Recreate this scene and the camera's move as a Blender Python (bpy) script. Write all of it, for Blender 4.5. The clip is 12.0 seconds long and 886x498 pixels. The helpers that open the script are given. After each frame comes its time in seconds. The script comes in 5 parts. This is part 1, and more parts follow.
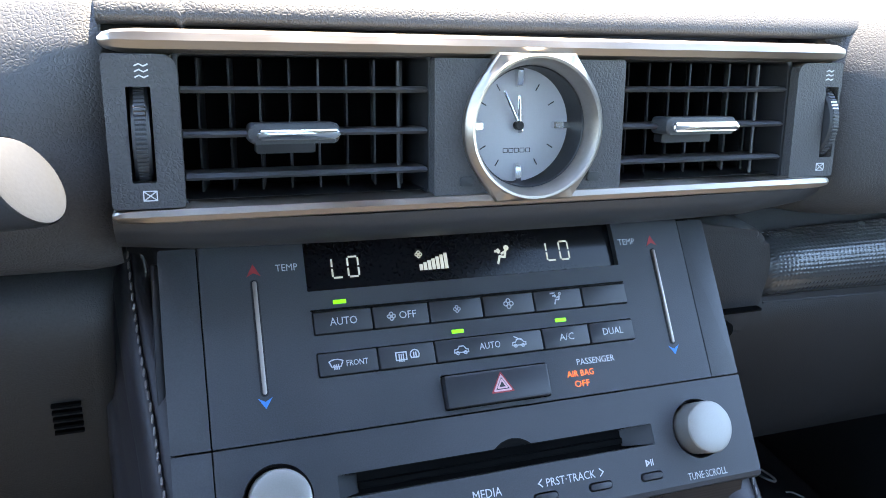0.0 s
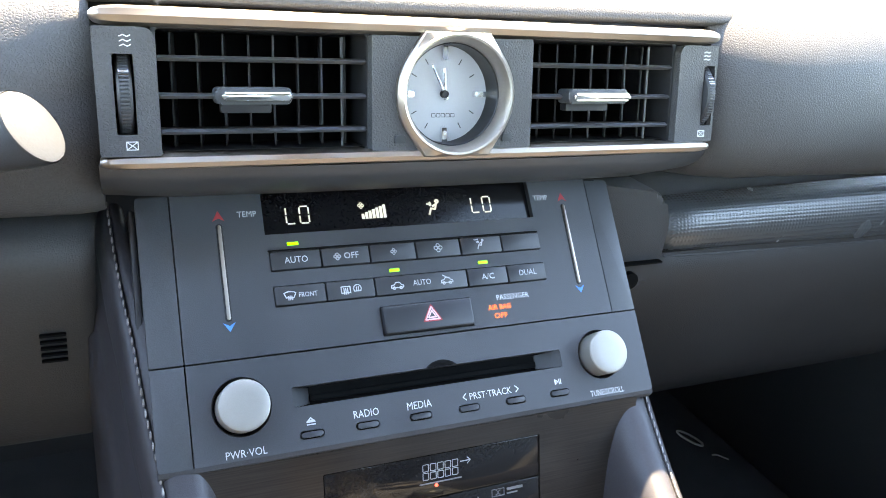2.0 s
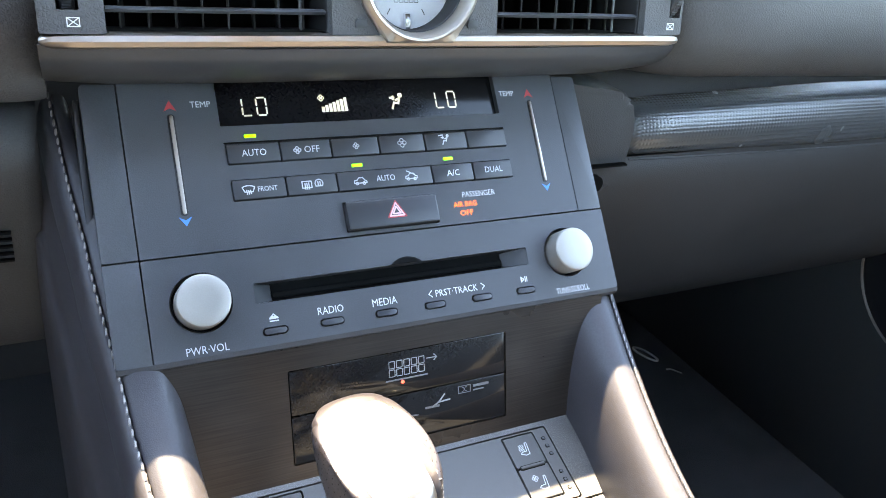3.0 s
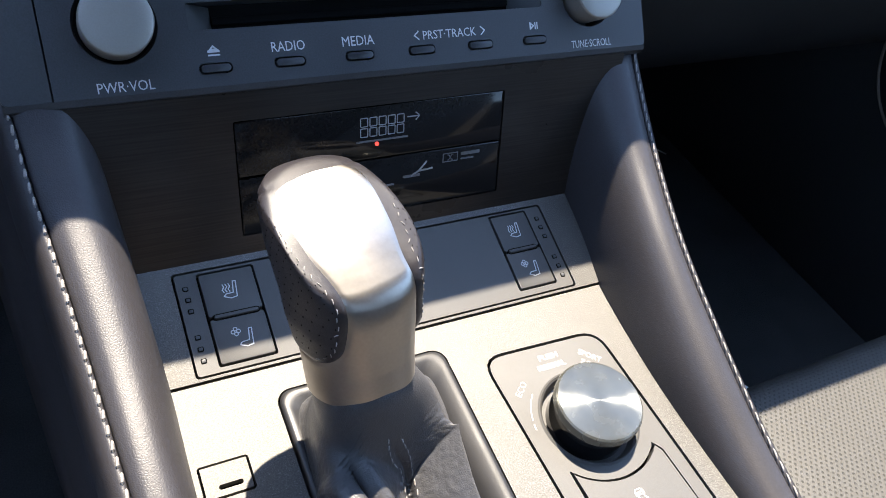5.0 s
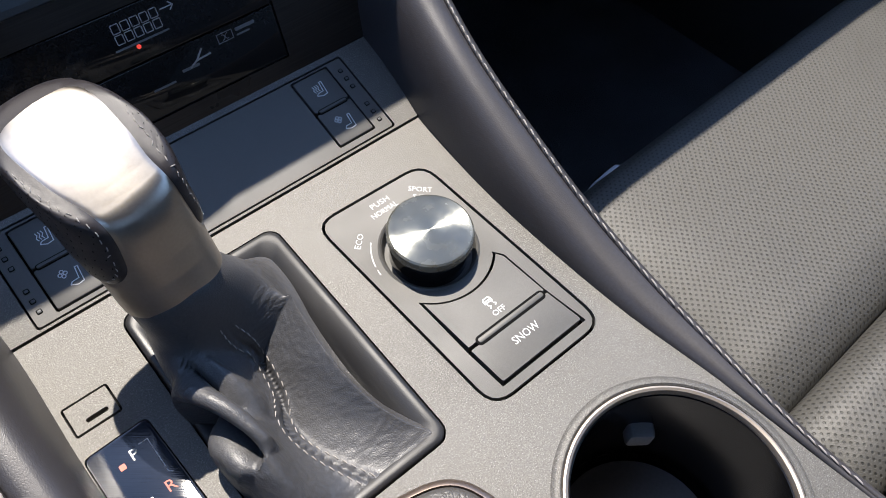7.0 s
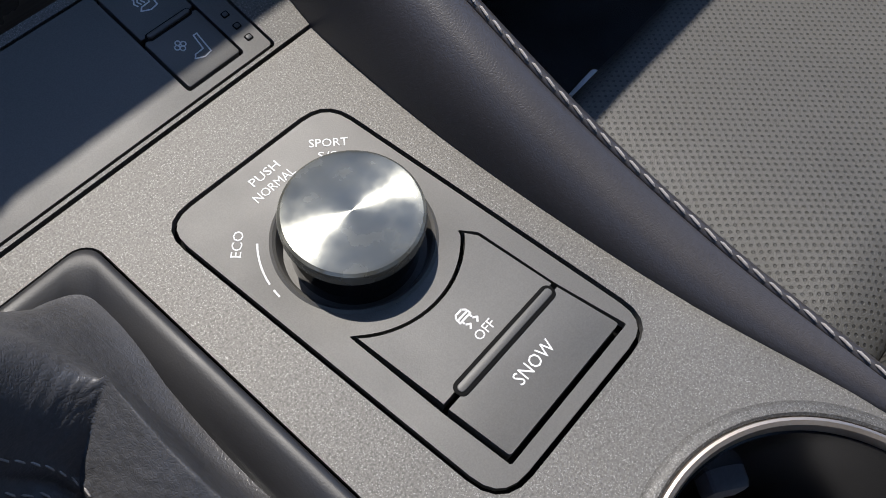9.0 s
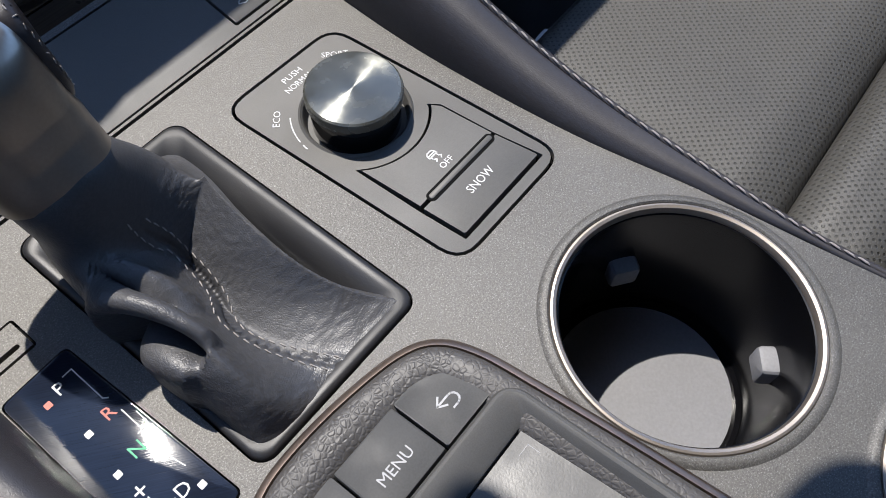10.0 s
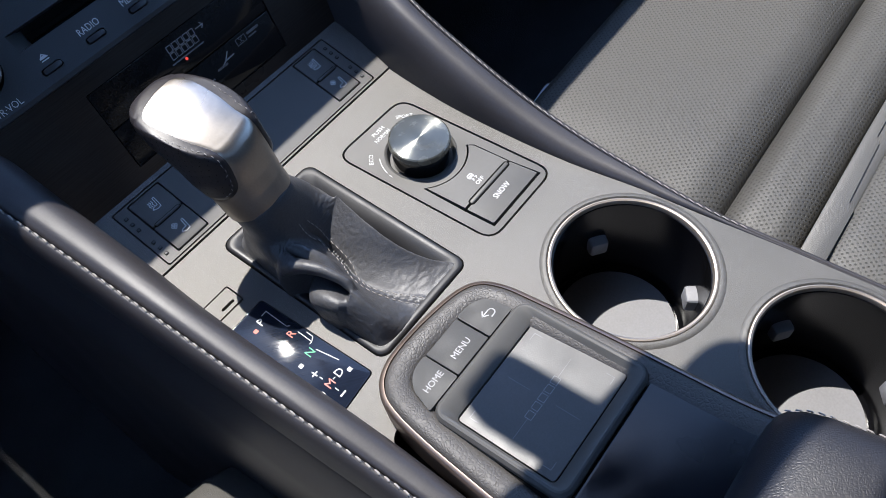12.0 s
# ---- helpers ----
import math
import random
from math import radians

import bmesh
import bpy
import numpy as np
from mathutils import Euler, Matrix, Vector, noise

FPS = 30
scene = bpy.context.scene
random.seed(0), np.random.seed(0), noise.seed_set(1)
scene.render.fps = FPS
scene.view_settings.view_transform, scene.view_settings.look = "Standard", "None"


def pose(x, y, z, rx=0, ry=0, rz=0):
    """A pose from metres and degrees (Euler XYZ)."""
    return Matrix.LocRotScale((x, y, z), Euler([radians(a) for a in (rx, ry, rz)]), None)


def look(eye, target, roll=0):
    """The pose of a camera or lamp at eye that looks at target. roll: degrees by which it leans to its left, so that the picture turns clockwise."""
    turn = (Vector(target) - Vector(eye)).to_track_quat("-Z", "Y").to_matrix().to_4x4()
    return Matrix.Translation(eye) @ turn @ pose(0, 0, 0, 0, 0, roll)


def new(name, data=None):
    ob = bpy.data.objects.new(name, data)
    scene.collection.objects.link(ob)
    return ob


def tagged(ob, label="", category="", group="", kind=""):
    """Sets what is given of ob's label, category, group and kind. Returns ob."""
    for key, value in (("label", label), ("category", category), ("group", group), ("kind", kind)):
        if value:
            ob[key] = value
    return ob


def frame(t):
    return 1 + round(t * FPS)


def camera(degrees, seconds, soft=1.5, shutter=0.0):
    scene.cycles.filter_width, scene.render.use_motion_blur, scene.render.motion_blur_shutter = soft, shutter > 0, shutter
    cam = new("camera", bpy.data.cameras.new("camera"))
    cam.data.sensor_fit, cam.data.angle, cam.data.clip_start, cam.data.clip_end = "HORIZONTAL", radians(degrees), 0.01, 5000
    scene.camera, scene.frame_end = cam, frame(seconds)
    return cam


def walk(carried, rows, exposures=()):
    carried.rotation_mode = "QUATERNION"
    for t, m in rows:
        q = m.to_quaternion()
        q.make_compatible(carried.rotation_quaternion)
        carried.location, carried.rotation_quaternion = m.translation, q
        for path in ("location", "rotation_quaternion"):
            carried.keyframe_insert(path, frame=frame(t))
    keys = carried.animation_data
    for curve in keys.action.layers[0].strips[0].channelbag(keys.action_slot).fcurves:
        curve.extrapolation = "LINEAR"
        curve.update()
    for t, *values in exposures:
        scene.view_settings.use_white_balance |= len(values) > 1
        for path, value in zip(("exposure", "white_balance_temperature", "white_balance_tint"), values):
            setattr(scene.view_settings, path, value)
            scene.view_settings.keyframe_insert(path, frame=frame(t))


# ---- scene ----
cam = camera(59.37, 12.0, soft=0.9)
PATH = [
    (0, (-0.12838, -0.04909, 0.32024), (0.5308, 1.6731, -0.4540), 4.28),
    (0.5, (-0.13205, -0.08171, 0.31610), (0.5742, 1.6144, -0.4742), 5.32),
    (1, (-0.14026, -0.11071, 0.31998), (0.6061, 1.5658, -0.4752), 5.82),
    (1.5, (-0.14472, -0.11693, 0.32351), (0.6140, 1.5529, -0.4740), 5.92),
    (2, (-0.14203, -0.11269, 0.32244), (0.6248, 1.5649, -0.4506), 5.43),
    (2.5, (-0.13915, -0.11116, 0.31937), (0.6390, 1.5619, -0.4522), 5.29),
    (3, (-0.14323, -0.11074, 0.30104), (0.7067, 1.4489, -0.6182), 6.74),
    (3.5, (-0.14480, -0.11240, 0.28985), (0.7162, 1.2467, -0.8982), 9.50),
    (3.7, (-0.14690, -0.11316, 0.27345), (0.7374, 1.2089, -0.9390), 9.37),
    (5.3, (-0.11642, -0.05307, 0.25649), (0.6947, 1.1022, -1.1604), 15.19),
    (5.5, (-0.11693, -0.05288, 0.25699), (0.6927, 1.0833, -1.1761), 16.02),
    (6, (-0.11280, -0.07085, 0.26619), (0.7068, 0.9711, -1.2313), 14.70),
    (6.5, (-0.11441, -0.08550, 0.27297), (0.6697, 0.8433, -1.3153), 4.66),
    (7, (-0.07413, -0.09085, 0.26506), (0.7117, 0.7842, -1.3526), 1.89),
    (7.2, (-0.04997, -0.08820, 0.24421), (0.7183, 0.8010, -1.3741), -0.86),
    (8.8, (-0.01867, -0.02263, 0.17253), (0.7939, 0.5852, -1.5509), 4.52),
    (9, (-0.01526, -0.03003, 0.17097), (0.7650, 0.6440, -1.5428), 0.17),
    (9.5, (-0.03237, -0.06063, 0.18764), (0.7476, 0.6323, -1.5186), -2.15),
    (10, (-0.08075, -0.10000, 0.21584), (0.7272, 0.6278, -1.4627), -4.06),
    (10.5, (-0.11559, -0.12411, 0.22696), (0.7265, 0.6259, -1.4248), -4.85),
    (11, (-0.13625, -0.14325, 0.24128), (0.7059, 0.6008, -1.4131), -6.12),
    (11.5, (-0.15591, -0.15946, 0.28290), (0.6961, 0.5846, -1.3664), -6.47),
    (12, (-0.16589, -0.16984, 0.33469), (0.6538, 0.6716, -1.2840), -10.02),
]
EXPOSURES = [(0.0, 3.98, 8000, 10), (0.5, 4.55, 8500, 10), (1.0, 4.8, 9000, 10), (2.6, 4.6, 9800, 10), (3.1, 4.75, 9500, 10), (3.5, 4.32, 8800, 10), (5.3, 2.58, 7200, 10), (6.5, 2.08, 6900, 10), (7.2, 1.7, 6700, 10), (8.8, 1.26, 6500, 10), (9.5, 1.2, 6450, 10), (10.2, 1.38, 6400, 10), (12.0, 1.72, 6300, 10)]
walk(cam, [(t, look(eye, target, roll)) for t, eye, target, roll in PATH], EXPOSURES)

# ---- light: a high sun ahead and slightly to the right, and the sky ----
TO_SUN = Vector((0.15, 0.42, 1.0)).normalized()
sun = new("sun", bpy.data.lights.new("sun", "SUN"))
sun.data.energy, sun.data.angle, sun.data.color = 2.7, radians(0.53), (1.0, 0.94, 0.86)
sun.matrix_world = Matrix.Translation((0.3, 0.9, 2.2)) @ (-TO_SUN).to_track_quat("-Z", "Y").to_matrix().to_4x4()
world = bpy.data.worlds.new("sky")
scene.world = world
world.use_nodes = True
sky = world.node_tree.nodes.new("ShaderNodeTexSky")
sky.sky_type, sky.sun_disc = "NISHITA", False
sky.sun_elevation, sky.sun_rotation = math.asin(TO_SUN.z), math.atan2(TO_SUN.x, TO_SUN.y)
sky.ozone_density, sky.dust_density = 5.0, 0.2
background = world.node_tree.nodes["Background"]
background.inputs["Strength"].default_value = 0.142
world.node_tree.links.new(sky.outputs["Color"], background.inputs["Color"])


# ---- materials ----
def shader(name):
    m = bpy.data.materials.new(name)
    m.use_nodes = True
    return m, m.node_tree.nodes, m.node_tree.links, m.node_tree.nodes["Principled BSDF"]


def surface(name, colour, rough=0.5, metal=0.0, spec=0.5, grain=900, relief=0.00004, blotch=18, vary=0.25, leather=0, flakes=0.0, coat=0.0,
            brushed=None, wear=0.12, turn=0.0):
    """A procedural surface in metres: a base colour that varies at two scales, a gloss that varies, and fine relief."""
    m, nodes, links, shade = shader(name)
    where = nodes.new("ShaderNodeTexCoord").outputs["Object"]
    if brushed:
        stretch = nodes.new("ShaderNodeMapping")
        stretch.vector_type = "TEXTURE"
        stretch.inputs["Scale"].default_value = [1 / q for q in brushed]
        stretch.inputs["Rotation"].default_value = (0, 0, radians(turn))
        links.new(where, stretch.inputs["Vector"])
        fine_at = stretch.outputs["Vector"]
    else:
        fine_at = where
    big = nodes.new("ShaderNodeTexNoise")
    big.inputs["Scale"].default_value, big.inputs["Detail"].default_value = blotch, 5
    links.new(where, big.inputs["Vector"])
    fine = nodes.new("ShaderNodeTexNoise")
    fine.inputs["Scale"].default_value, fine.inputs["Detail"].default_value = grain, 3
    links.new(fine_at, fine.inputs["Vector"])
    both = nodes.new("ShaderNodeMath")
    both.operation = "ADD"
    links.new(big.outputs["Fac"], both.inputs[0])
    links.new(fine.outputs["Fac"], both.inputs[1])
    ramp = nodes.new("ShaderNodeMapRange")
    ramp.inputs["From Min"].default_value, ramp.inputs["From Max"].default_value = 0.7, 1.3
    ramp.inputs["To Min"].default_value, ramp.inputs["To Max"].default_value = 1 - vary, 1 + vary
    links.new(both.outputs[0], ramp.inputs["Value"])
    tone = nodes.new("ShaderNodeVectorMath")
    tone.operation = "SCALE"
    tone.inputs[0].default_value = colour
    links.new(ramp.outputs["Result"], tone.inputs["Scale"])
    out = tone.outputs["Vector"]
    if flakes:
        spots = nodes.new("ShaderNodeTexVoronoi")
        spots.inputs["Scale"].default_value = 5200
        links.new(where, spots.inputs["Vector"])
        bright = nodes.new("ShaderNodeMapRange")
        bright.inputs["From Min"].default_value, bright.inputs["From Max"].default_value = 0.86, 1.0
        bright.inputs["To Min"].default_value, bright.inputs["To Max"].default_value = 0.0, flakes
        parts = nodes.new("ShaderNodeSeparateColor")
        links.new(spots.outputs["Color"], parts.inputs["Color"])
        links.new(parts.outputs["Red"], bright.inputs["Value"])
        add = nodes.new("ShaderNodeVectorMath")
        add.operation = "ADD"
        links.new(out, add.inputs[0])
        links.new(bright.outputs["Result"], add.inputs[1])
        out = add.outputs["Vector"]
    links.new(out, shade.inputs["Base Color"])
    gloss = nodes.new("ShaderNodeMapRange")
    gloss.inputs["From Min"].default_value, gloss.inputs["From Max"].default_value = 0.3, 0.7
    gloss.inputs["To Min"].default_value, gloss.inputs["To Max"].default_value = max(0.02, rough - wear), min(1.0, rough + wear)
    links.new(big.outputs["Fac"], gloss.inputs["Value"])
    links.new(gloss.outputs["Result"], shade.inputs["Roughness"])
    shade.inputs["Metallic"].default_value = metal
    shade.inputs["Specular IOR Level"].default_value = spec
    shade.inputs["Coat Weight"].default_value = coat
    height = fine.outputs["Fac"]
    if leather:
        warp = nodes.new("ShaderNodeVectorMath")
        warp.operation = "MULTIPLY_ADD"
        warp.inputs[1].default_value = (0.0016, 0.0016, 0.0016)
        wrinkle = nodes.new("ShaderNodeTexNoise")
        wrinkle.inputs["Scale"].default_value = leather * 0.4
        links.new(where, wrinkle.inputs["Vector"])
        links.new(wrinkle.outputs["Color"], warp.inputs[0])
        links.new(where, warp.inputs[2])
        cells = nodes.new("ShaderNodeTexVoronoi")
        cells.feature = "DISTANCE_TO_EDGE"
        cells.inputs["Scale"].default_value = leather
        links.new(warp.outputs["Vector"], cells.inputs["Vector"])
        pillow = nodes.new("ShaderNodeMapRange")
        pillow.interpolation_type = "SMOOTHSTEP"
        pillow.inputs["From Max"].default_value = 0.28
        links.new(cells.outputs["Distance"], pillow.inputs["Value"])
        mixed = nodes.new("ShaderNodeMath")
        mixed.operation = "MULTIPLY_ADD"
        mixed.inputs[1].default_value = 0.35
        links.new(fine.outputs["Fac"], mixed.inputs[0])
        links.new(pillow.outputs["Result"], mixed.inputs[2])
        height = mixed.outputs[0]
    bump = nodes.new("ShaderNodeBump")
    bump.inputs["Strength"].default_value, bump.inputs["Distance"].default_value = 1.0, relief
    links.new(height, bump.inputs["Height"])
    links.new(bump.outputs["Normal"], shade.inputs["Normal"])
    return m


def lit(name, colour, strength):
    """A lamp or a lit sign: it gives off light."""
    m, nodes, links, shade = shader(name)
    shade.inputs["Base Color"].default_value = (*colour, 1)
    shade.inputs["Emission Color"].default_value = (*colour, 1)
    shade.inputs["Emission Strength"].default_value = strength
    return m


def turned_metal(name, colour, rough):
    """Metal turned on a lathe: the grooves run round the local z axis."""
    m = surface(name, colour, rough, 1.0, vary=0.22, grain=60, relief=0.000003, blotch=140, wear=0.08)
    nodes, links = m.node_tree.nodes, m.node_tree.links
    shade = nodes["Principled BSDF"]
    tangent = nodes.new("ShaderNodeTangent")
    tangent.direction_type, tangent.axis = "RADIAL", "Z"
    shade.inputs["Anisotropic"].default_value = 0.95
    shade.inputs["Anisotropic Rotation"].default_value = 0.25
    shade.inputs["Metallic"].default_value = 0.65
    links.new(tangent.outputs["Tangent"], shade.inputs["Tangent"])
    return m


def woven(name, colour, rough):
    """Glossy trim with a fine woven relief."""
    m = surface(name, colour, rough, 0.0, spec=0.9, vary=0.06, grain=420, relief=0.000008, blotch=30, wear=0.015)
    nodes, links = m.node_tree.nodes, m.node_tree.links
    shade = nodes["Principled BSDF"]
    bands = []
    for axis in ("X", "Z"):
        wave = nodes.new("ShaderNodeTexWave")
        wave.bands_direction, wave.wave_profile = "X", "SIN"
        wave.inputs["Scale"].default_value = 105
        across = nodes.new("ShaderNodeVectorMath")
        across.operation = "DOT_PRODUCT"
        across.inputs[1].default_value = (1, 0, 0) if axis == "X" else (0, 0.9, 1)
        links.new(nodes["Texture Coordinate"].outputs["Object"], across.inputs[0])
        links.new(across.outputs["Value"], wave.inputs["Vector"])
        bands.append(wave.outputs["Fac"])
    knit = nodes.new("ShaderNodeMath")
    knit.operation = "MULTIPLY"
    links.new(bands[0], knit.inputs[0])
    links.new(bands[1], knit.inputs[1])
    first = shade.inputs["Normal"].links[0].from_node
    second = nodes.new("ShaderNodeBump")
    second.inputs["Distance"].default_value = 0.00022
    links.new(knit.outputs[0], second.inputs["Height"])
    links.new(first.outputs["Normal"], second.inputs["Normal"])
    links.new(second.outputs["Normal"], shade.inputs["Normal"])
    return m


def perforated(name, colour, rough, pitch):
    """Seat leather with rows of small punched holes, every second row shifted by half a pitch."""
    m = surface(name, colour, rough, leather=900, relief=0.00006, vary=0.15, blotch=9)
    nodes, links = m.node_tree.nodes, m.node_tree.links
    shade = nodes["Principled BSDF"]
    where = nodes.new("ShaderNodeTexCoord").outputs["Object"]
    split = nodes.new("ShaderNodeSeparateXYZ")
    links.new(where, split.inputs["Vector"])

    def op(kind, a, b=0.0, c=0.0):
        node = nodes.new("ShaderNodeMath")
        node.operation = kind
        for slot, value in zip(node.inputs, (a, b, c)):
            if isinstance(value, (int, float)):
                slot.default_value = value
            else:
                links.new(value, slot)
        return node.outputs[0]

    v = op("DIVIDE", split.outputs["Y"], pitch * 0.62)
    row = op("FLOOR", v)
    u = op("ADD", op("DIVIDE", split.outputs["X"], pitch), op("MULTIPLY", op("MODULO", row, 2.0), 0.5))
    du = op("MULTIPLY", op("SUBTRACT", op("FRACT", u), 0.5), 1.0)
    dv = op("MULTIPLY", op("SUBTRACT", op("FRACT", v), 0.5), 0.62)
    far = op("SQRT", op("ADD", op("MULTIPLY", du, du), op("MULTIPLY", dv, dv)))
    hole = nodes.new("ShaderNodeMapRange")
    hole.interpolation_type = "SMOOTHSTEP"
    hole.inputs["From Min"].default_value, hole.inputs["From Max"].default_value = 0.13, 0.22
    links.new(far, hole.inputs["Value"])
    base = shade.inputs["Base Color"].links[0].from_socket
    dark = nodes.new("ShaderNodeVectorMath")
    dark.operation = "SCALE"
    links.new(base, dark.inputs[0])
    links.new(op("MULTIPLY_ADD", hole.outputs["Result"], 0.6, 0.4), dark.inputs["Scale"])
    links.new(dark.outputs["Vector"], shade.inputs["Base Color"])
    bump = shade.inputs["Normal"].links[0].from_node
    second = nodes.new("ShaderNodeBump")
    second.inputs["Distance"].default_value = 0.0003
    links.new(hole.outputs["Result"], second.inputs["Height"])
    links.new(bump.outputs["Normal"], second.inputs["Normal"])
    links.new(second.outputs["Normal"], shade.inputs["Normal"])
    return m


PLASTIC = surface("graphite_plastic", (0.048, 0.051, 0.056), 0.46, vary=0.2, grain=1700, relief=0.00005)
PLASTIC_DARK = surface("black_plastic", (0.016, 0.016, 0.018), 0.5, vary=0.15, grain=2000, relief=0.00003)
BUTTON = surface("button_plastic", (0.030, 0.032, 0.036), 0.42, vary=0.1, grain=2500, relief=0.00002)
GAP = surface("dark_gap", (0.004, 0.004, 0.004), 0.8, spec=0.1, vary=0.1)
DASH = surface("dash_skin", (0.062, 0.062, 0.064), 0.58, spec=0.5, vary=0.14, leather=640, relief=0.00011, blotch=6)
DASH_LOW = surface("lower_dash_skin", (0.052, 0.052, 0.052), 0.58, vary=0.15, leather=700, relief=0.00007, blotch=6)
# darker copy of the lower dash skin: the shade below the crown is in its colour
SHADED_SKIN = surface("shaded_lower_dash_skin", (0.034, 0.033, 0.033), 0.6, vary=0.15, leather=700, relief=0.00007, blotch=6)
LEATHER = surface("console_leather", (0.037, 0.035, 0.039), 0.43, spec=0.45, vary=0.15, leather=1150, relief=0.000022, blotch=10, wear=0.05)
BOOT = surface("boot_leather", (0.056, 0.056, 0.060), 0.43, spec=0.5, vary=0.2, leather=1100, relief=0.00004, blotch=25)
GRIP = surface("grip_leather", (0.024, 0.021, 0.023), 0.40, spec=0.42, vary=0.2, leather=1700, relief=0.000012, blotch=30, wear=0.05)
THREAD = surface("pale_thread", (0.30, 0.28, 0.265), 0.85, spec=0.2, vary=0.25, grain=3000)
ARMREST = surface("armrest_leather", (0.016, 0.016, 0.020), 0.34, spec=0.32, vary=0.15, leather=800, relief=0.00005, blotch=10)
CONSOLE = surface("flaked_console", (0.110, 0.106, 0.100), 0.60, metal=0.42, vary=0.5, grain=1700, relief=0.00009, flakes=0.14, blotch=8, wear=0.05)
CONSOLE_FINE = surface("satin_console", (0.090, 0.088, 0.085), 0.58, metal=0.36, vary=0.14, grain=2600, relief=0.00003)
SATIN = surface("satin_silver", (0.47, 0.415, 0.365), 0.40, 1.0, vary=0.05, grain=900, relief=0.000004, brushed=(0.02, 1, 1))
PAD_SKIN = surface("pad_surround_leather", (0.066, 0.062, 0.060), 0.52, spec=0.4, vary=0.18, leather=560, relief=0.00011, blotch=12)
SCRATCHED = surface("scratched_gloss_black", (0.010, 0.014, 0.026), 0.07, spec=0.45, vary=0.3, grain=2600, relief=0.00002, blotch=30, brushed=(0.03, 1, 1), turn=-38, wear=0.03)
WELL = surface("black_well", (0.005, 0.005, 0.006), 0.22, spec=0.25, vary=0.2, relief=0.000002, wear=0.06)
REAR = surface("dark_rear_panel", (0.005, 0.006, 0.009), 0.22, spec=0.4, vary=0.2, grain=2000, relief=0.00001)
VANE = surface("vane_plastic", (0.085, 0.087, 0.092), 0.42, vary=0.1, grain=2000, relief=0.00002)
SHELL = surface("satin_knob_metal", (0.40, 0.365, 0.325), 0.34, 1.0, vary=0.05, grain=900, relief=0.000003)
CHROME = surface("chrome", (0.85, 0.85, 0.87), 0.10, 1.0, vary=0.03, relief=0.000001, wear=0.04)
TURNED = turned_metal("turned_steel", (0.150, 0.152, 0.136), 0.24)
KNOB = surface("satin_knob_silver", (0.36, 0.34, 0.31), 0.5, 0.7, vary=0.05, grain=1800, relief=0.000006)
GLOSS = surface("gloss_black", (0.008, 0.008, 0.009), 0.06, spec=1.0, vary=0.2, relief=0.0000005, wear=0.04)
SMOKED = surface("smoked_brushed_trim", (0.055, 0.047, 0.042), 0.30, metal=0.6, vary=0.3, grain=1400, relief=0.00002, brushed=(0.02, 1, 1), wear=0.05)
LID = surface("gloss_black_lid", (0.012, 0.011, 0.011), 0.08, spec=0.42, vary=0.2, relief=0.0000005, wear=0.05)
PAD_KEY = surface("pad_button_plastic", (0.050, 0.050, 0.050), 0.6, spec=0.35, vary=0.14, grain=1800, relief=0.00001, blotch=70)
TAN = surface("tan_cup_ring", (0.36, 0.315, 0.275), 0.50, 0.9, vary=0.06, grain=900, relief=0.000004)
BRONZE = surface("bronze_rim", (0.20, 0.155, 0.13), 0.38, 0.85, vary=0.06, grain=900, relief=0.000004)
SCREEN = surface("display_black", (0.006, 0.006, 0.007), 0.16, spec=0.22, vary=0.15, relief=0.0000005, wear=0.03)
PAPER = surface("clock_face", (0.56, 0.57, 0.60), 0.45, vary=0.03, grain=1500, relief=0.000002)
INK = surface("white_print", (0.62, 0.62, 0.62), 0.6, vary=0.08)
INK_DIM = surface("grey_print", (0.58, 0.59, 0.60), 0.6, vary=0.08)
INK_GREY = surface("pad_print", (0.34, 0.34, 0.35), 0.6, vary=0.1)
INK_SALMON = surface("salmon_print", (0.58, 0.17, 0.13), 0.6, vary=0.1)
INK_DARK = surface("dark_print", (0.05, 0.05, 0.06), 0.5, vary=0.1)
INK_RED = surface("red_print", (0.42, 0.035, 0.04), 0.55, vary=0.1)
INK_BLUE = surface("blue_print", (0.03, 0.24, 0.60), 0.55, vary=0.1)
INK_PINK = surface("hazard_print", (0.80, 0.50, 0.52), 0.55, vary=0.08)
LAMP_GREEN = lit("green_lamp", (0.13, 0.95, 0.02), 0.10)
MARK = surface("faint_grey_print", (0.16, 0.16, 0.17), 0.4, vary=0.1)
LAMP_WHITE = lit("lit_segments", (0.50, 0.52, 0.46), 0.05)
LAMP_AMBER = lit("amber_lamp", (0.92, 0.13, 0.02), 0.14)
LAMP_RED = lit("red_lamp", (0.9, 0.07, 0.05), 0.25)
CARBON = woven("woven_trim", (0.055, 0.060, 0.063), 0.26)
SEAT = perforated("perforated_seat_leather", (0.064, 0.062, 0.057), 0.55, 0.0040)
SEAT_PLAIN = surface("seat_leather", (0.076, 0.074, 0.069), 0.5, vary=0.12, leather=700, relief=0.00006, blotch=8)
CARPET = surface("carpet", (0.060, 0.060, 0.061), 0.95, vary=0.4, grain=700, relief=0.0008)
RUBBER = surface("grey_rubber", (0.19, 0.19, 0.20), 0.6, vary=0.1, grain=900)
LINER = surface("headliner", (0.06, 0.06, 0.065), 0.95, vary=0.08, grain=600, relief=0.0003)
ASPHALT = surface("asphalt", (0.055, 0.054, 0.052), 0.9, vary=0.35, grain=90, relief=0.004, blotch=0.7)
GLASS, _, _, glass_shade = shader("glass")
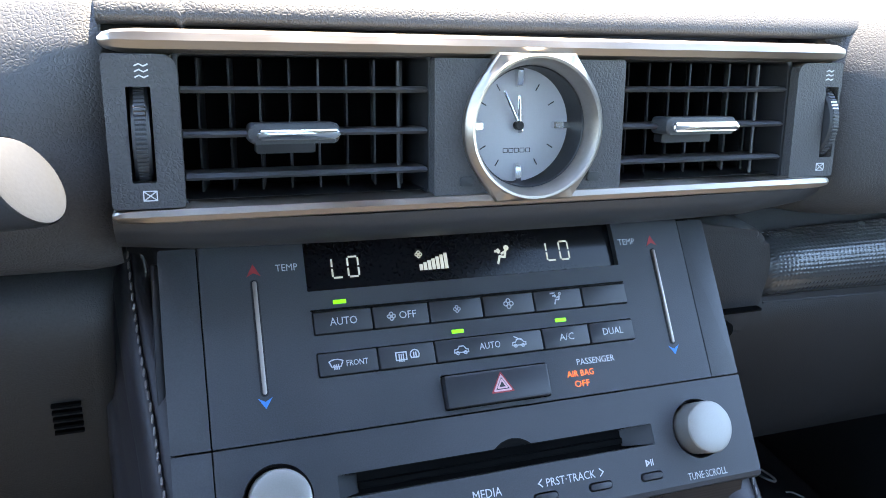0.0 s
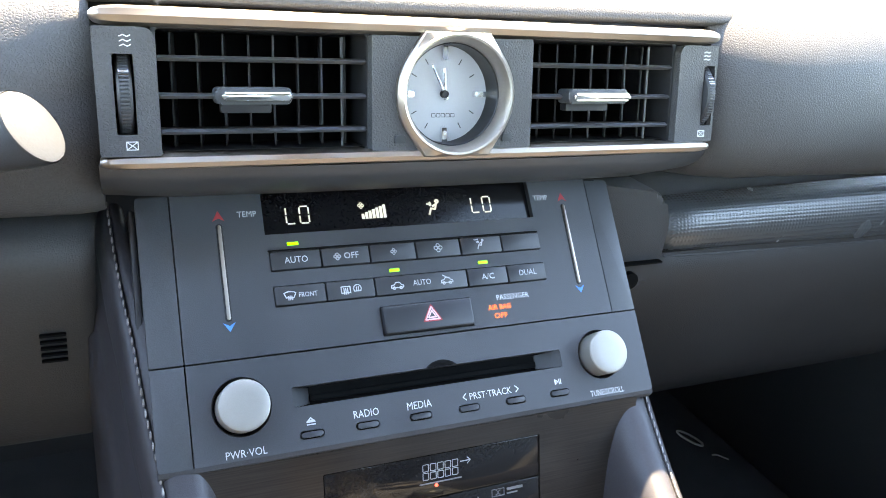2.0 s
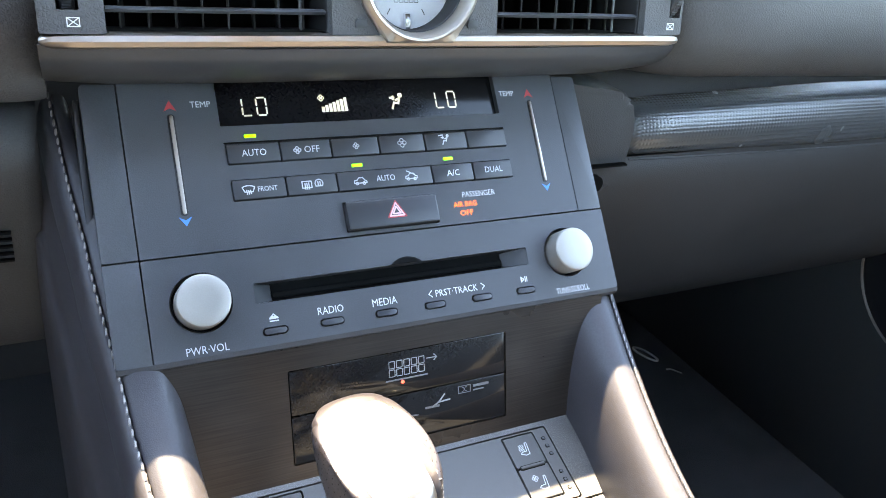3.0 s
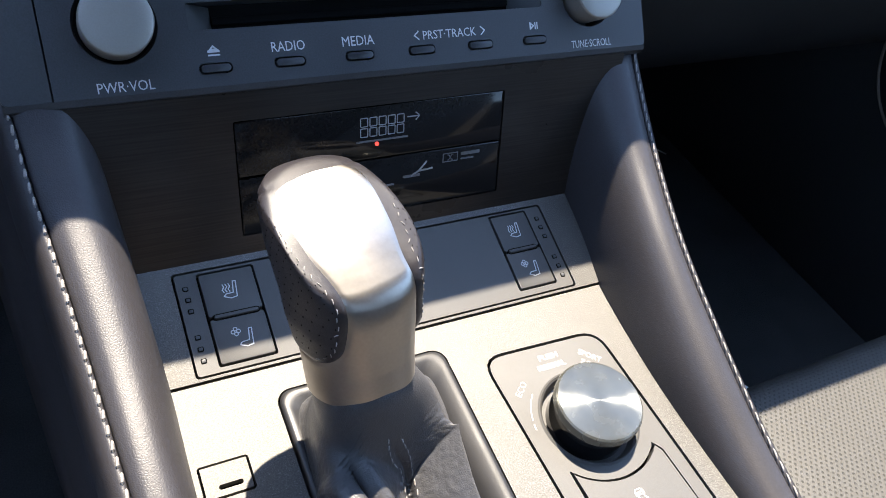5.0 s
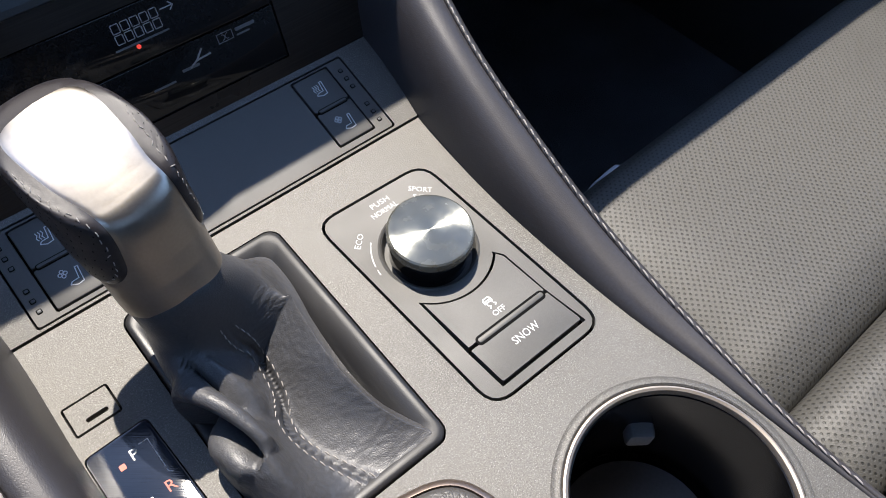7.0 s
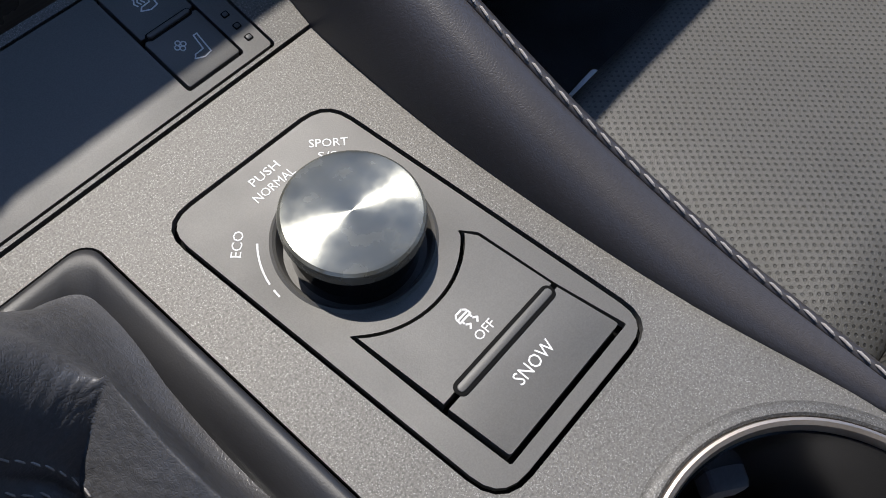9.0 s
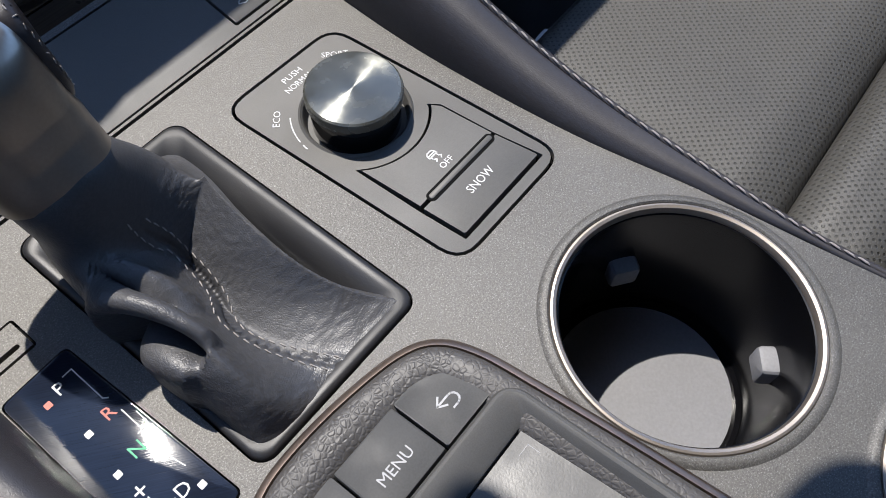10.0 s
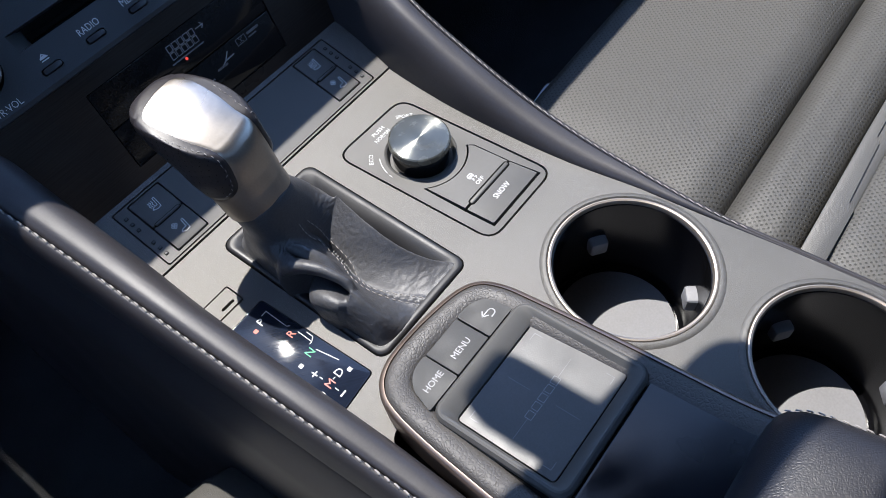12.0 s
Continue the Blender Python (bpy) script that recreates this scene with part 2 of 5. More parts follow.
glass_shade.inputs["Transmission Weight"].default_value, glass_shade.inputs["Roughness"].default_value = 1.0, 0.02
glass_shade.inputs["IOR"].default_value = 1.1


# ---- building helpers; lengths in millimetres in each thing's own frame ----
MM = 0.001


def thing(name, m, label, category, group="", kind=""):
    ob = tagged(new(name), label, category, group, kind)
    ob.empty_display_size = 0.01
    ob.matrix_world = m
    return ob


def finish(name, bm, material, angle=24):
    bmesh.ops.recalc_face_normals(bm, faces=bm.faces)
    me = bpy.data.meshes.new(name)
    bm.to_mesh(me)
    bm.free()
    me.materials.append(material)
    me.polygons.foreach_set("use_smooth", [True] * len(me.polygons))
    me.set_sharp_from_angle(angle=radians(angle))
    return new(name, me)


def part(name, bm, material, parent, label="", angle=24):
    ob = finish(name, bm, material, angle)
    ob.parent = parent
    if label:
        ob["label"] = label
    return ob


def rrect(x0, y0, x1, y1, r=2.0, n=5):
    """A rounded rectangle as a loop, anticlockwise."""
    r = max(1e-3, min(r, (x1 - x0) / 2 - 1e-3, (y1 - y0) / 2 - 1e-3))
    out = []
    for cx, cy, a in ((x1 - r, y0 + r, -90), (x1 - r, y1 - r, 0), (x0 + r, y1 - r, 90), (x0 + r, y0 + r, 180)):
        for k in range(n + 1):
            t = radians(a + 90 * k / n)
            out.append((cx + r * math.cos(t), cy + r * math.sin(t)))
    return out


def circle(cx, cy, r, n=40):
    return [(cx + r * math.cos(2 * math.pi * k / n), cy + r * math.sin(2 * math.pi * k / n)) for k in range(n)]


def smooth_loop(points, n=4):
    """A closed loop through points, rounded by Catmull-Rom."""
    out, m = [], len(points)
    for i in range(m):
        p = [Vector((*points[(i + k) % m], 0)) for k in (-1, 0, 1, 2)]
        for k in range(n):
            t = k / n
            q = 0.5 * ((2 * p[1]) + (p[2] - p[0]) * t + (2 * p[0] - 5 * p[1] + 4 * p[2] - p[3]) * t * t + (3 * p[1] - p[0] - 3 * p[2] + p[3]) * t ** 3)
            out.append((q.x, q.y))
    return out


def spline(points, n=8):
    """An open path through 3D points, by Catmull-Rom."""
    p = [Vector(q) for q in points]
    p = [2 * p[0] - p[1]] + p + [2 * p[-1] - p[-2]]
    out = []
    for i in range(1, len(p) - 2):
        for k in range(n):
            t = k / n
            a, b, c, d = p[i - 1 : i + 3]
            out.append(0.5 * (2 * b + (c - a) * t + (2 * a - 5 * b + 4 * c - d) * t * t + (3 * b - a - 3 * c + d) * t ** 3))
    return out + [p[-2]]


def bevelled(bm, faces_at, width, segments=2):
    if width > 0:
        edges = list({e for f in faces_at for e in f.edges})
        bmesh.ops.bevel(bm, geom=edges, offset=width * MM, segments=segments, affect="EDGES", profile=0.5, clamp_overlap=True)


def prism(loop, z0, z1, bevel=0.0, bm=None, segments=2):
    """A solid of constant outline, its top edge rounded."""
    own = bmesh.new()
    low = [own.verts.new((x * MM, y * MM, z0 * MM)) for x, y in loop]
    high = [own.verts.new((x * MM, y * MM, z1 * MM)) for x, y in loop]
    own.faces.new(low[::-1])
    top = own.faces.new(high)
    for k in range(len(loop)):
        own.faces.new((low[k - 1], low[k], high[k], high[k - 1]))
    bevelled(own, [top], bevel, segments)
    if bm is None:
        return own
    return merge(bm, own)


def merge(bm, other):
    me = bpy.data.meshes.new("tmp")
    other.to_mesh(me)
    other.free()
    bm.from_mesh(me)
    bpy.data.meshes.remove(me)
    return bm


def plate(outer, holes, z0, z1):
    """A slab with openings that go through it."""
    bm = bmesh.new()
    edges, rims = [], []
    for loop in (outer, *holes):
        top = [bm.verts.new((x * MM, y * MM, z1 * MM)) for x, y in loop]
        edges += [bm.edges.new((top[k - 1], top[k])) for k in range(len(top))]
        rims.append(top)
    bmesh.ops.triangle_fill(bm, use_beauty=True, use_dissolve=False, edges=edges)
    for top in rims:
        low = [bm.verts.new((v.co.x, v.co.y, z0 * MM)) for v in top]
        for k in range(len(top)):
            bm.faces.new((top[k - 1], top[k], low[k], low[k - 1]))
    return bm


def ring_plate(outer, inner, z0, z1, bevel=0.0):
    """A frame between two loops of equal count, its upper edges rounded."""
    bm = bmesh.new()
    rows = [[bm.verts.new((x * MM, y * MM, z * MM)) for x, y in loop] for loop, z in ((outer, z0), (outer, z1), (inner, z1), (inner, z0))]
    tops = []
    for a, b in ((0, 1), (1, 2), (2, 3), (3, 0)):
        for k in range(len(outer)):
            f = bm.faces.new((rows[a][k - 1], rows[a][k], rows[b][k], rows[b][k - 1]))
            if a == 1:
                tops.append(f)
    if bevel:
        rim = [e for e in bm.edges if len([f for f in e.link_faces if f in tops]) == 1]
        bmesh.ops.bevel(bm, geom=rim, offset=bevel * MM, segments=2, affect="EDGES", profile=0.5, clamp_overlap=True)
    return bm


def loft(rings, caps=(True, True), closed=True):
    """A skin over rings of equal count; points in millimetres."""
    bm = bmesh.new()
    rows = [[bm.verts.new((p[0] * MM, p[1] * MM, p[2] * MM)) for p in ring] for ring in rings]
    n = len(rows[0])
    for a, b in zip(rows[:-1], rows[1:]):
        for k in range(n if closed else n - 1):
            j = (k + 1) % n
            bm.faces.new((a[k], a[j], b[j], b[k]))
    if closed and caps[0]:
        bm.faces.new(rows[0][::-1])
    if closed and caps[1]:
        bm.faces.new(rows[-1])
    return bm


def lathe(profile, cx=0.0, cy=0.0, n=64, caps=(False, True)):
    return loft([[(cx + r * math.cos(2 * math.pi * k / n), cy + r * math.sin(2 * math.pi * k / n), z) for k in range(n)] for r, z in profile], caps)


def tube(path, r, n=8, squash=1.0, bm=None):
    """A round bar along a path."""
    path = [Vector(p) for p in path]
    rings = []
    for i, p in enumerate(path):
        d = (path[min(i + 1, len(path) - 1)] - path[max(i - 1, 0)]).normalized()
        side = d.cross(Vector((0, 0, 1)))
        side = side.normalized() if side.length > 1e-4 else Vector((1, 0, 0))
        up = side.cross(d)
        rr = r[i] if isinstance(r, (list, tuple)) else r
        rings.append([p + rr * (side * math.cos(2 * math.pi * k / n) + up * squash * math.sin(2 * math.pi * k / n)) for k in range(n)])
    own = loft(rings)
    return own if bm is None else merge(bm, own)


def stitches(path, long, gap, r, bm=None, lift=0.0):
    """Short thread stitches along a path, each sunk at its ends."""
    bm = bm or bmesh.new()
    path = [Vector(p) for p in path]
    run, marks = 0.0, []
    for a, b in zip(path[:-1], path[1:]):
        length = (b - a).length
        while run < length:
            marks.append((a.lerp(b, run / length), (b - a).normalized()))
            run += long + gap
        run -= length
    for p, d in marks:
        rings = []
        side = d.cross(Vector((0, 0, 1))).normalized()
        up = side.cross(d)
        turn = (d + side * 0.16).normalized()
        for s, w, h in ((-0.5, 0.35, -0.5), (-0.3, 0.9, 0.25), (0.3, 0.9, 0.25), (0.5, 0.35, -0.5)):
            c = p + turn * (s * long) + up * (h * r + lift)
            rings.append([c + w * r * (side * math.cos(a) + up * math.sin(a)) for a in (math.pi / 3 * k for k in range(6))])
        merge(bm, loft(rings))
    return bm


def lettering(body, x, y, z, height, material, parent, width=None, turn=0.0, name="lettering", shear=0.0):
    """Printed words, centred at x, y, with capitals of that height."""
    curve = bpy.data.curves.new("words", "FONT")
    curve.body, curve.align_x, curve.align_y = body, "CENTER", "CENTER"
    curve.size, curve.extrude, curve.resolution_u, curve.shear = 1.0, 0.0, 2, shear
    ob = new("words", curve)
    bpy.context.view_layer.update()
    me = bpy.data.meshes.new_from_object(ob.evaluated_get(bpy.context.evaluated_depsgraph_get()))
    bpy.data.objects.remove(ob)
    bm = bmesh.new()
    bm.from_mesh(me)
    bpy.data.meshes.remove(me)
    xs, ys = [v.co.x for v in bm.verts], [v.co.y for v in bm.verts]
    sy = height / max(max(ys) - min(ys), 1e-6)
    sx = width / (max(xs) - min(xs)) if width else sy
    cx, cy = (max(xs) + min(xs)) / 2, (max(ys) + min(ys)) / 2
    m = Matrix.Translation((x * MM, y * MM, (z + 0.09) * MM)) @ Matrix.Rotation(radians(turn), 4, "Z")
    for v in bm.verts:
        v.co = m @ Vector(((v.co.x - cx) * sx * MM, (v.co.y - cy) * sy * MM, 0))
    bmesh.ops.solidify(bm, geom=bm.faces, thickness=0.00006)
    return part(name, bm, material, parent)


def strokes(lines, z, width, material, parent, name, at=(0, 0), scale=1.0, turn=0.0, label=""):
    """A printed pictogram drawn with flat strokes."""
    bm = bmesh.new()
    c, s = math.cos(radians(turn)), math.sin(radians(turn))
    for line in lines:
        pts = [Vector((at[0] + scale * (x * c - y * s), at[1] + scale * (x * s + y * c), z)) for x, y in line]
        for a, b in zip(pts[:-1], pts[1:]):
            d = (b - a).normalized() * width * 0.5
            n = Vector((-d.y, d.x, 0))
            a2, b2 = a - d * 0.6, b + d * 0.6
            loop = [(q.x, q.y) for q in (a2 - n, b2 - n, b2 + n, a2 + n)]
            prism(loop, z, z + 0.06, 0, bm)
    return part(name, bm, material, parent, label)


def arc(cx, cy, r, a0, a1, n=8):
    return [(cx + r * math.cos(radians(a0 + (a1 - a0) * k / n)), cy + r * math.sin(radians(a0 + (a1 - a0) * k / n))) for k in range(n + 1)]


def maker_mark(z, long, tall, width, material, parent, at, turn=0.0):
    """A maker's mark as five plain open shapes in a row."""
    w = long / 5 * 0.76
    for k in range(5):
        x = -long / 2 + long / 5 * (k + 0.12)
        loop = rrect(x, -tall / 2, x + w, tall / 2, tall * 0.06, 1)
        strokes([loop + loop[:1]], z, width, material, parent, "mark_shape", at, 1.0, turn)


FAN = [arc(0, 0.55, 0.38, 0, 360, 10), arc(0, -0.55, 0.38, 0, 360, 10), arc(0.55, 0, 0.38, 0, 360, 10), arc(-0.55, 0, 0.38, 0, 360, 10)]
SEAT_ICON = [[(-0.75, -0.65), (-0.1, -0.95), (0.55, -0.85), (0.75, 0.9), (0.45, 0.9), (0.25, -0.35), (-0.5, -0.4), (-0.75, -0.65)]]
HEAT = [[(x, -0.2), (x - 0.12, 0.1), (x + 0.1, 0.4), (x, 0.7)] for x in (-0.65, -0.35, -0.05)]
CAR_ICON = [[(-1.1, -0.35), (-1.0, 0.1), (-0.55, 0.15), (-0.25, 0.55), (0.45, 0.55), (0.75, 0.1), (1.1, 0.0), (1.1, -0.35), (-1.1, -0.35)],
            arc(-0.6, -0.4, 0.22, 0, 360, 8), arc(0.6, -0.4, 0.22, 0, 360, 8)]
PERSON = [arc(0.45, 0.75, 0.18, 0, 360, 8), [(0.3, 0.4), (0.1, -0.25), (-0.45, -0.15), (-0.75, -0.9)], [(0.3, 0.4), (-0.2, 0.15)], [(-0.9, 0.45), (-0.4, 0.45), (-0.55, 0.65)], [(-0.4, 0.45), (-0.55, 0.25)]]


def round_poly(points, r, n=5):
    """A polygon with rounded corners, anticlockwise."""
    out, m = [], len(points)
    for i in range(m):
        a, b, c = (Vector((*points[(i + k) % m], 0)) for k in (-1, 0, 1))
        rr = min(r[i] if isinstance(r, (list, tuple)) else r, (a - b).length * 0.49, (c - b).length * 0.49)
        p, q = b + (a - b).normalized() * rr, b + (c - b).normalized() * rr
        for k in range(n + 1):
            t = k / n
            out.append(tuple(((1 - t) ** 2 * p + 2 * t * (1 - t) * b + t * t * q).xy))
    return out


def grown(loop, d):
    """A loop moved outwards by d (inwards: minus)."""
    out, m = [], len(loop)
    for i in range(m):
        a, b, c = (Vector(loop[(i + k) % m]) for k in (-1, 0, 1))
        e = ((b - a).normalized() + (c - b).normalized())
        e = e.normalized() if e.length > 1e-6 else (c - b).normalized()
        out.append((b.x + e.y * d, b.y - e.x * d))
    return out


# Axes of the sloping faces: local x to the right, y up the slope, z out of the face.
AT_PANEL = pose(0, 0.2145, 0.1377, 51.6)
AT_VENT = pose(0.0127, 0.2320, 0.2465, 79.26)
AT_CONSOLE = pose(0, 0, 0.002, 4.004)
AT_SWITCHES = pose(0, 0.112, 0.0105, 16.70)
AT_PAD = pose(-0.042, -0.046, 0.0155, -3.434)


# ======== the setting: ground, floor and the plain shell that closes the cabin ========
def box(x0, y0, z0, x1, y1, z1, bevel=4.0):
    return prism(rrect(x0, y0, x1, y1, 12, 3), z0, z1, bevel)


def structure(name, bm, material, label, category):
    return tagged(finish(name, bm, material), label, category, "", "structure")


structure("ground", prism([(-4e6, -4e6), (4e6, -4e6), (4e6, 4e6), (-4e6, 4e6)], -720, -700), ASPHALT, "grey asphalt ground outside the car", "ground")
structure("floor", box(-740, -1250, -430, 740, 1000, -410), CARPET, "black carpet on the cabin floor", "floor")
structure("ceiling", box(-640, -1250, 700, 640, 60, 730), LINER, "pale fabric headliner under the roof", "ceiling")
for side, x in (("wall_left", -760), ("wall_right", 740)):
    structure(side, box(x, -1250, -430, x + 20, 1000, 285), DASH_LOW, "dark trimmed door panel below the side window", "wall")
structure("wall_back", box(-740, -1270, -430, 740, -1250, 520), DASH_LOW, "dark trimmed rear wall of the cabin", "wall")
structure("wall_front", box(-745, 896, -430, 745, 930, 385), DASH_LOW, "dark bulkhead in front of the footwells", "wall")

# ======== the dashboard ========
dash = thing("dashboard", pose(0, 0.3, 0.25), "dark grey grained dashboard with rounded edges in sunlight", "dashboard")


def world_part(name, bm, material, parent, label="", angle=24):
    """A part built in world millimetres."""
    root = parent
    while root.parent:
        root = root.parent
    bmesh.ops.transform(bm, matrix=root.matrix_basis.inverted(), verts=bm.verts)
    return part(name, bm, material, parent, label, angle)


def skin(rows, thick=3.0):
    bm = loft(rows, closed=False)
    bmesh.ops.recalc_face_normals(bm, faces=bm.faces)
    bmesh.ops.solidify(bm, geom=bm.faces, thickness=thick * MM)
    return bm


# right half: a rolled crown over an upright face
face_right = [(300, 186), (268, 188), (247, 196), (234, 210), (230, 224), (230, 240), (232.5, 254), (237.5, 267), (246, 279), (257, 289), (272, 296.5), (300, 304), (340, 311), (430, 325), (600, 343), (900, 372)]
rows = []
for k, x in enumerate([178, 186, 196, 215, 245, 290, 350, 430, 540, 640, 738]):
    back = 20.0 * max(0.0, 1 - (x - 178) / 40.0) ** 2 - 13.0
    lower = -6 * min(1.0, max(0.0, (x - 230) / 250.0))
    rise = 6.0 * min(1.0, (x - 178) / 200.0)
    rows.append([(x, p.x + back + 0.012 * (x - 178), p.y + rise * min(1, max(0, (p.y - 235) / 40)) + lower * min(1, max(0, (215 - p.y) / 20))) for p in spline([(y, z, 0) for y, z in face_right], 5)])
world_part("crown", skin(rows), DASH, dash, angle=60)

# left half, beside the clock's air outlets and round the instrument binnacle
face_left = [(300, 178), (272, 180), (256, 186), (248, 200), (245, 216), (246, 229), (249, 242), (253.5, 254), (260, 265), (268, 275), (278, 284), (293, 292), (320, 299.5), (430, 318), (900, 365)]
rows = []
for x in (-738, -640, -520, -400, -320, -260, -220, -190, -170, -158, -150, -146.5):
    back = 5.0 * max(0.0, 1 - (-146.5 - x) / 10.0) ** 2
    round_vent = max(0.0, 1 - (-146.5 - x) / 60.0) ** 2
    row = []
    for p in spline([(y, z, 0) for y, z in face_left], 5):
        high = min(1, max(0, (p.y - 240) / 30))
        fade = min(1, max(0, (340 - p.x) / 60))
        row.append((x, p.x + back - 15.0 * round_vent * high * fade, p.y + 0.05 * max(0, min(60, -160 - x)) * high + 3.5 * round_vent * high * fade))
    rows.append(row)
world_part("binnacle_side", skin(rows), DASH, dash, angle=60)

# brow over the air outlets, and the dark well of the screen behind it
brow = [(274, 277), (256, 279), (248.5, 281.5), (248, 284.5), (251, 288.5), (257, 292.5), (266, 295.5), (277, 297), (283, 295), (286, 288), (330, 281), (470, 292), (700, 330), (900, 366)]
rows = []
for x in (-147.5, -146, -140, -126, -121.5, -119.5, -117.5, -110, -60, 0, 60, 120, 150, 165, 176, 184, 194):
    drop = -1.6 if x == -119.5 else 0.0
    rows.append([(x, p.x + 0.02 * abs(x) * 0.3, p.y + drop + 0.006 * max(0, x)) for p in spline([(y, z, 0) for y, z in brow], 5)])
world_part("brow", skin(rows, 2.0), DASH, dash, angle=60)

# lip under the air outlets, rolling back over the climate panel
lip = [(226, 215), (228, 209), (235, 202), (247, 196), (262, 191.5), (300, 189)]
rows = [[(x, p.x + max(0, (abs(x - 12) - 120) * 0.25), p.y) for p in spline([(y, z, 0) for y, z in lip], 4)] for x in (-147, -120, -60, 12, 80, 140, 165, 182, 200)]
world_part("lower_lip", skin(rows, 2.0), PLASTIC, dash, angle=60)

# recess right of the panel: end cap, knee-height trim bar and glove box
cap = prism(round_poly([(128, 98), (184, 102), (196, 122), (198, 150), (190, 172), (128, 182)], 8), -330, -272, 6)
bmesh.ops.rotate(cap, cent=(0, 0, 0), matrix=Matrix.Rotation(radians(90), 3, "X"), verts=cap.verts)
for v in cap.verts:
    v.co.y = abs(v.co.y)
world_part("end_cap", cap, SHADED_SKIN, dash)
world_part("key_cylinder", tube([(172, 276, 112), (172, 268, 112)], 6, 16), GAP, dash)
world_part("cap_line", prism(rrect(136, 266, 194, 271, 1), 124.5, 125.5), GAP, dash)
rows = []
for x in (198, 204, 230, 300, 400, 520, 640, 736):
    grow = min(1.0, (x - 198) / 200.0)
    top, low = 159 + 6 * grow, 128 - 4 * grow
    tuck = 5 if x == 198 else 0
    rows.append([(x, 292 - 1.5 * tuck, top + 4), (x, 281 + tuck, top + 1), (x, 274 + tuck, top - 5), (x, 270 + tuck, (top + low) / 2), (x, 272 + tuck, low + 5), (x, 278 + tuck, low), (x, 296, low - 1)])
fine = [[Vector(p) for p in spline(r, 4)] for r in rows]
world_part("trim_bar", skin(fine, 2), CARBON, dash, "silver-grey woven-pattern trim bar", angle=60)
world_part("bar_piping", tube([(199, 272, 126.3), (260, 271.5, 125), (400, 272, 122.5), (736, 272, 121)], 0.7, 6), SHADED_SKIN, dash)
# dark sheet above the bar stands in for the shade under the crown
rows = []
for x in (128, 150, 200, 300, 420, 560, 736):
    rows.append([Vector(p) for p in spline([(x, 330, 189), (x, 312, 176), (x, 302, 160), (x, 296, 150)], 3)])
world_part("trim_shadow_gap", skin(rows, 2), SHADED_SKIN, dash, angle=60)
rows = []
for x in (124, 150, 200, 300, 420, 560, 736):
    rows.append([Vector(p) for p in spline([(x, 284, 123), (x, 281, 112), (x, 284, 90), (x, 300, 40), (x, 330, -20), (x, 380, -70), (x, 470, -110), (x, 900, -150)], 3)])
world_part("glove_box", skin(rows, 3), SHADED_SKIN, dash, "glove box face with shade put into its dark colour", angle=60)

# driver's side below the binnacle: padded knee panel with a small slotted outlet
rows = []
for x in (-738, -600, -420, -300, -220, -180, -160, -154, -152):
    tuck = 6 if x == -152 else 1.5 if x == -154 else 0
    rows.append([Vector((x + 0.045 * (180 - p.z if p.z < 180 else 0) * -1, p.y + tuck, p.z)) for p in spline([(0, 310, 179), (0, 280, 177), (0, 263, 170), (0, 258, 158), (0, 262, 140), (0, 268, 118), (0, 274, 95), (0, 282, 62), (0, 292, 40), (0, 306, 34), (0, 340, 34)], 4)])
world_part("knee_panel", skin(rows, 3), DASH_LOW, dash, angle=60)
for k in range(5):
    z = 118 - 4.2 * k
    y = 268.5 + (118 - z) * 0.26 - 0.8
    world_part("outlet_slot", prism(rrect(-181.5 - 0.15 * k, y - 2.5, -169.5 - 0.15 * k, y, 0.5, 3), z - 0.55, z + 0.55, 0.2), GAP, dash)


# ======== air outlets and their metal frame ========
def bar_trim(name, v0, v1, left, right, label):
    """A thin brushed bar with rounded front edge and tapered ends."""
    rings = []
    stops = [left, left + 1.5, left + 5, left + 12, 0, right - 12, right - 5, right - 1.5, right]
    for i, u in enumerate(stops):
        grow = {0: 0.25, 1: 0.62, 2: 0.88}.get(min(i, len(stops) - 1 - i), 1.0)
        mid, half = (v0 + v1) / 2, (v1 - v0) / 2 * grow
        bow = 1.4 * (1 - ((u) / 165.0) ** 2)
        rings.append([(u, mid - half, -14), (u, mid - half, 0 + bow), (u, mid - half * 0.7, 3.2 * grow + bow), (u, mid, 4.6 * grow + bow), (u, mid + half * 0.7, 3.6 * grow + bow), (u, mid + half, 0.5 + bow), (u, mid + half, -14)])
    ob = finish(name, loft(rings), SATIN, 40)
    return ob


trim_frame = thing("vent_trim", AT_VENT, "satin bronze-silver metal bars above and below the air outlets", "trim")
for name, v0, v1, a, b in (("upper_bar", 26.5, 34.5, -159.5, 161.5), ("lower_bar", -32.5, -26.2, -159.5, 160)):
    ob = bar_trim(name, v0, v1, a, b, "")
    ob.parent = trim_frame


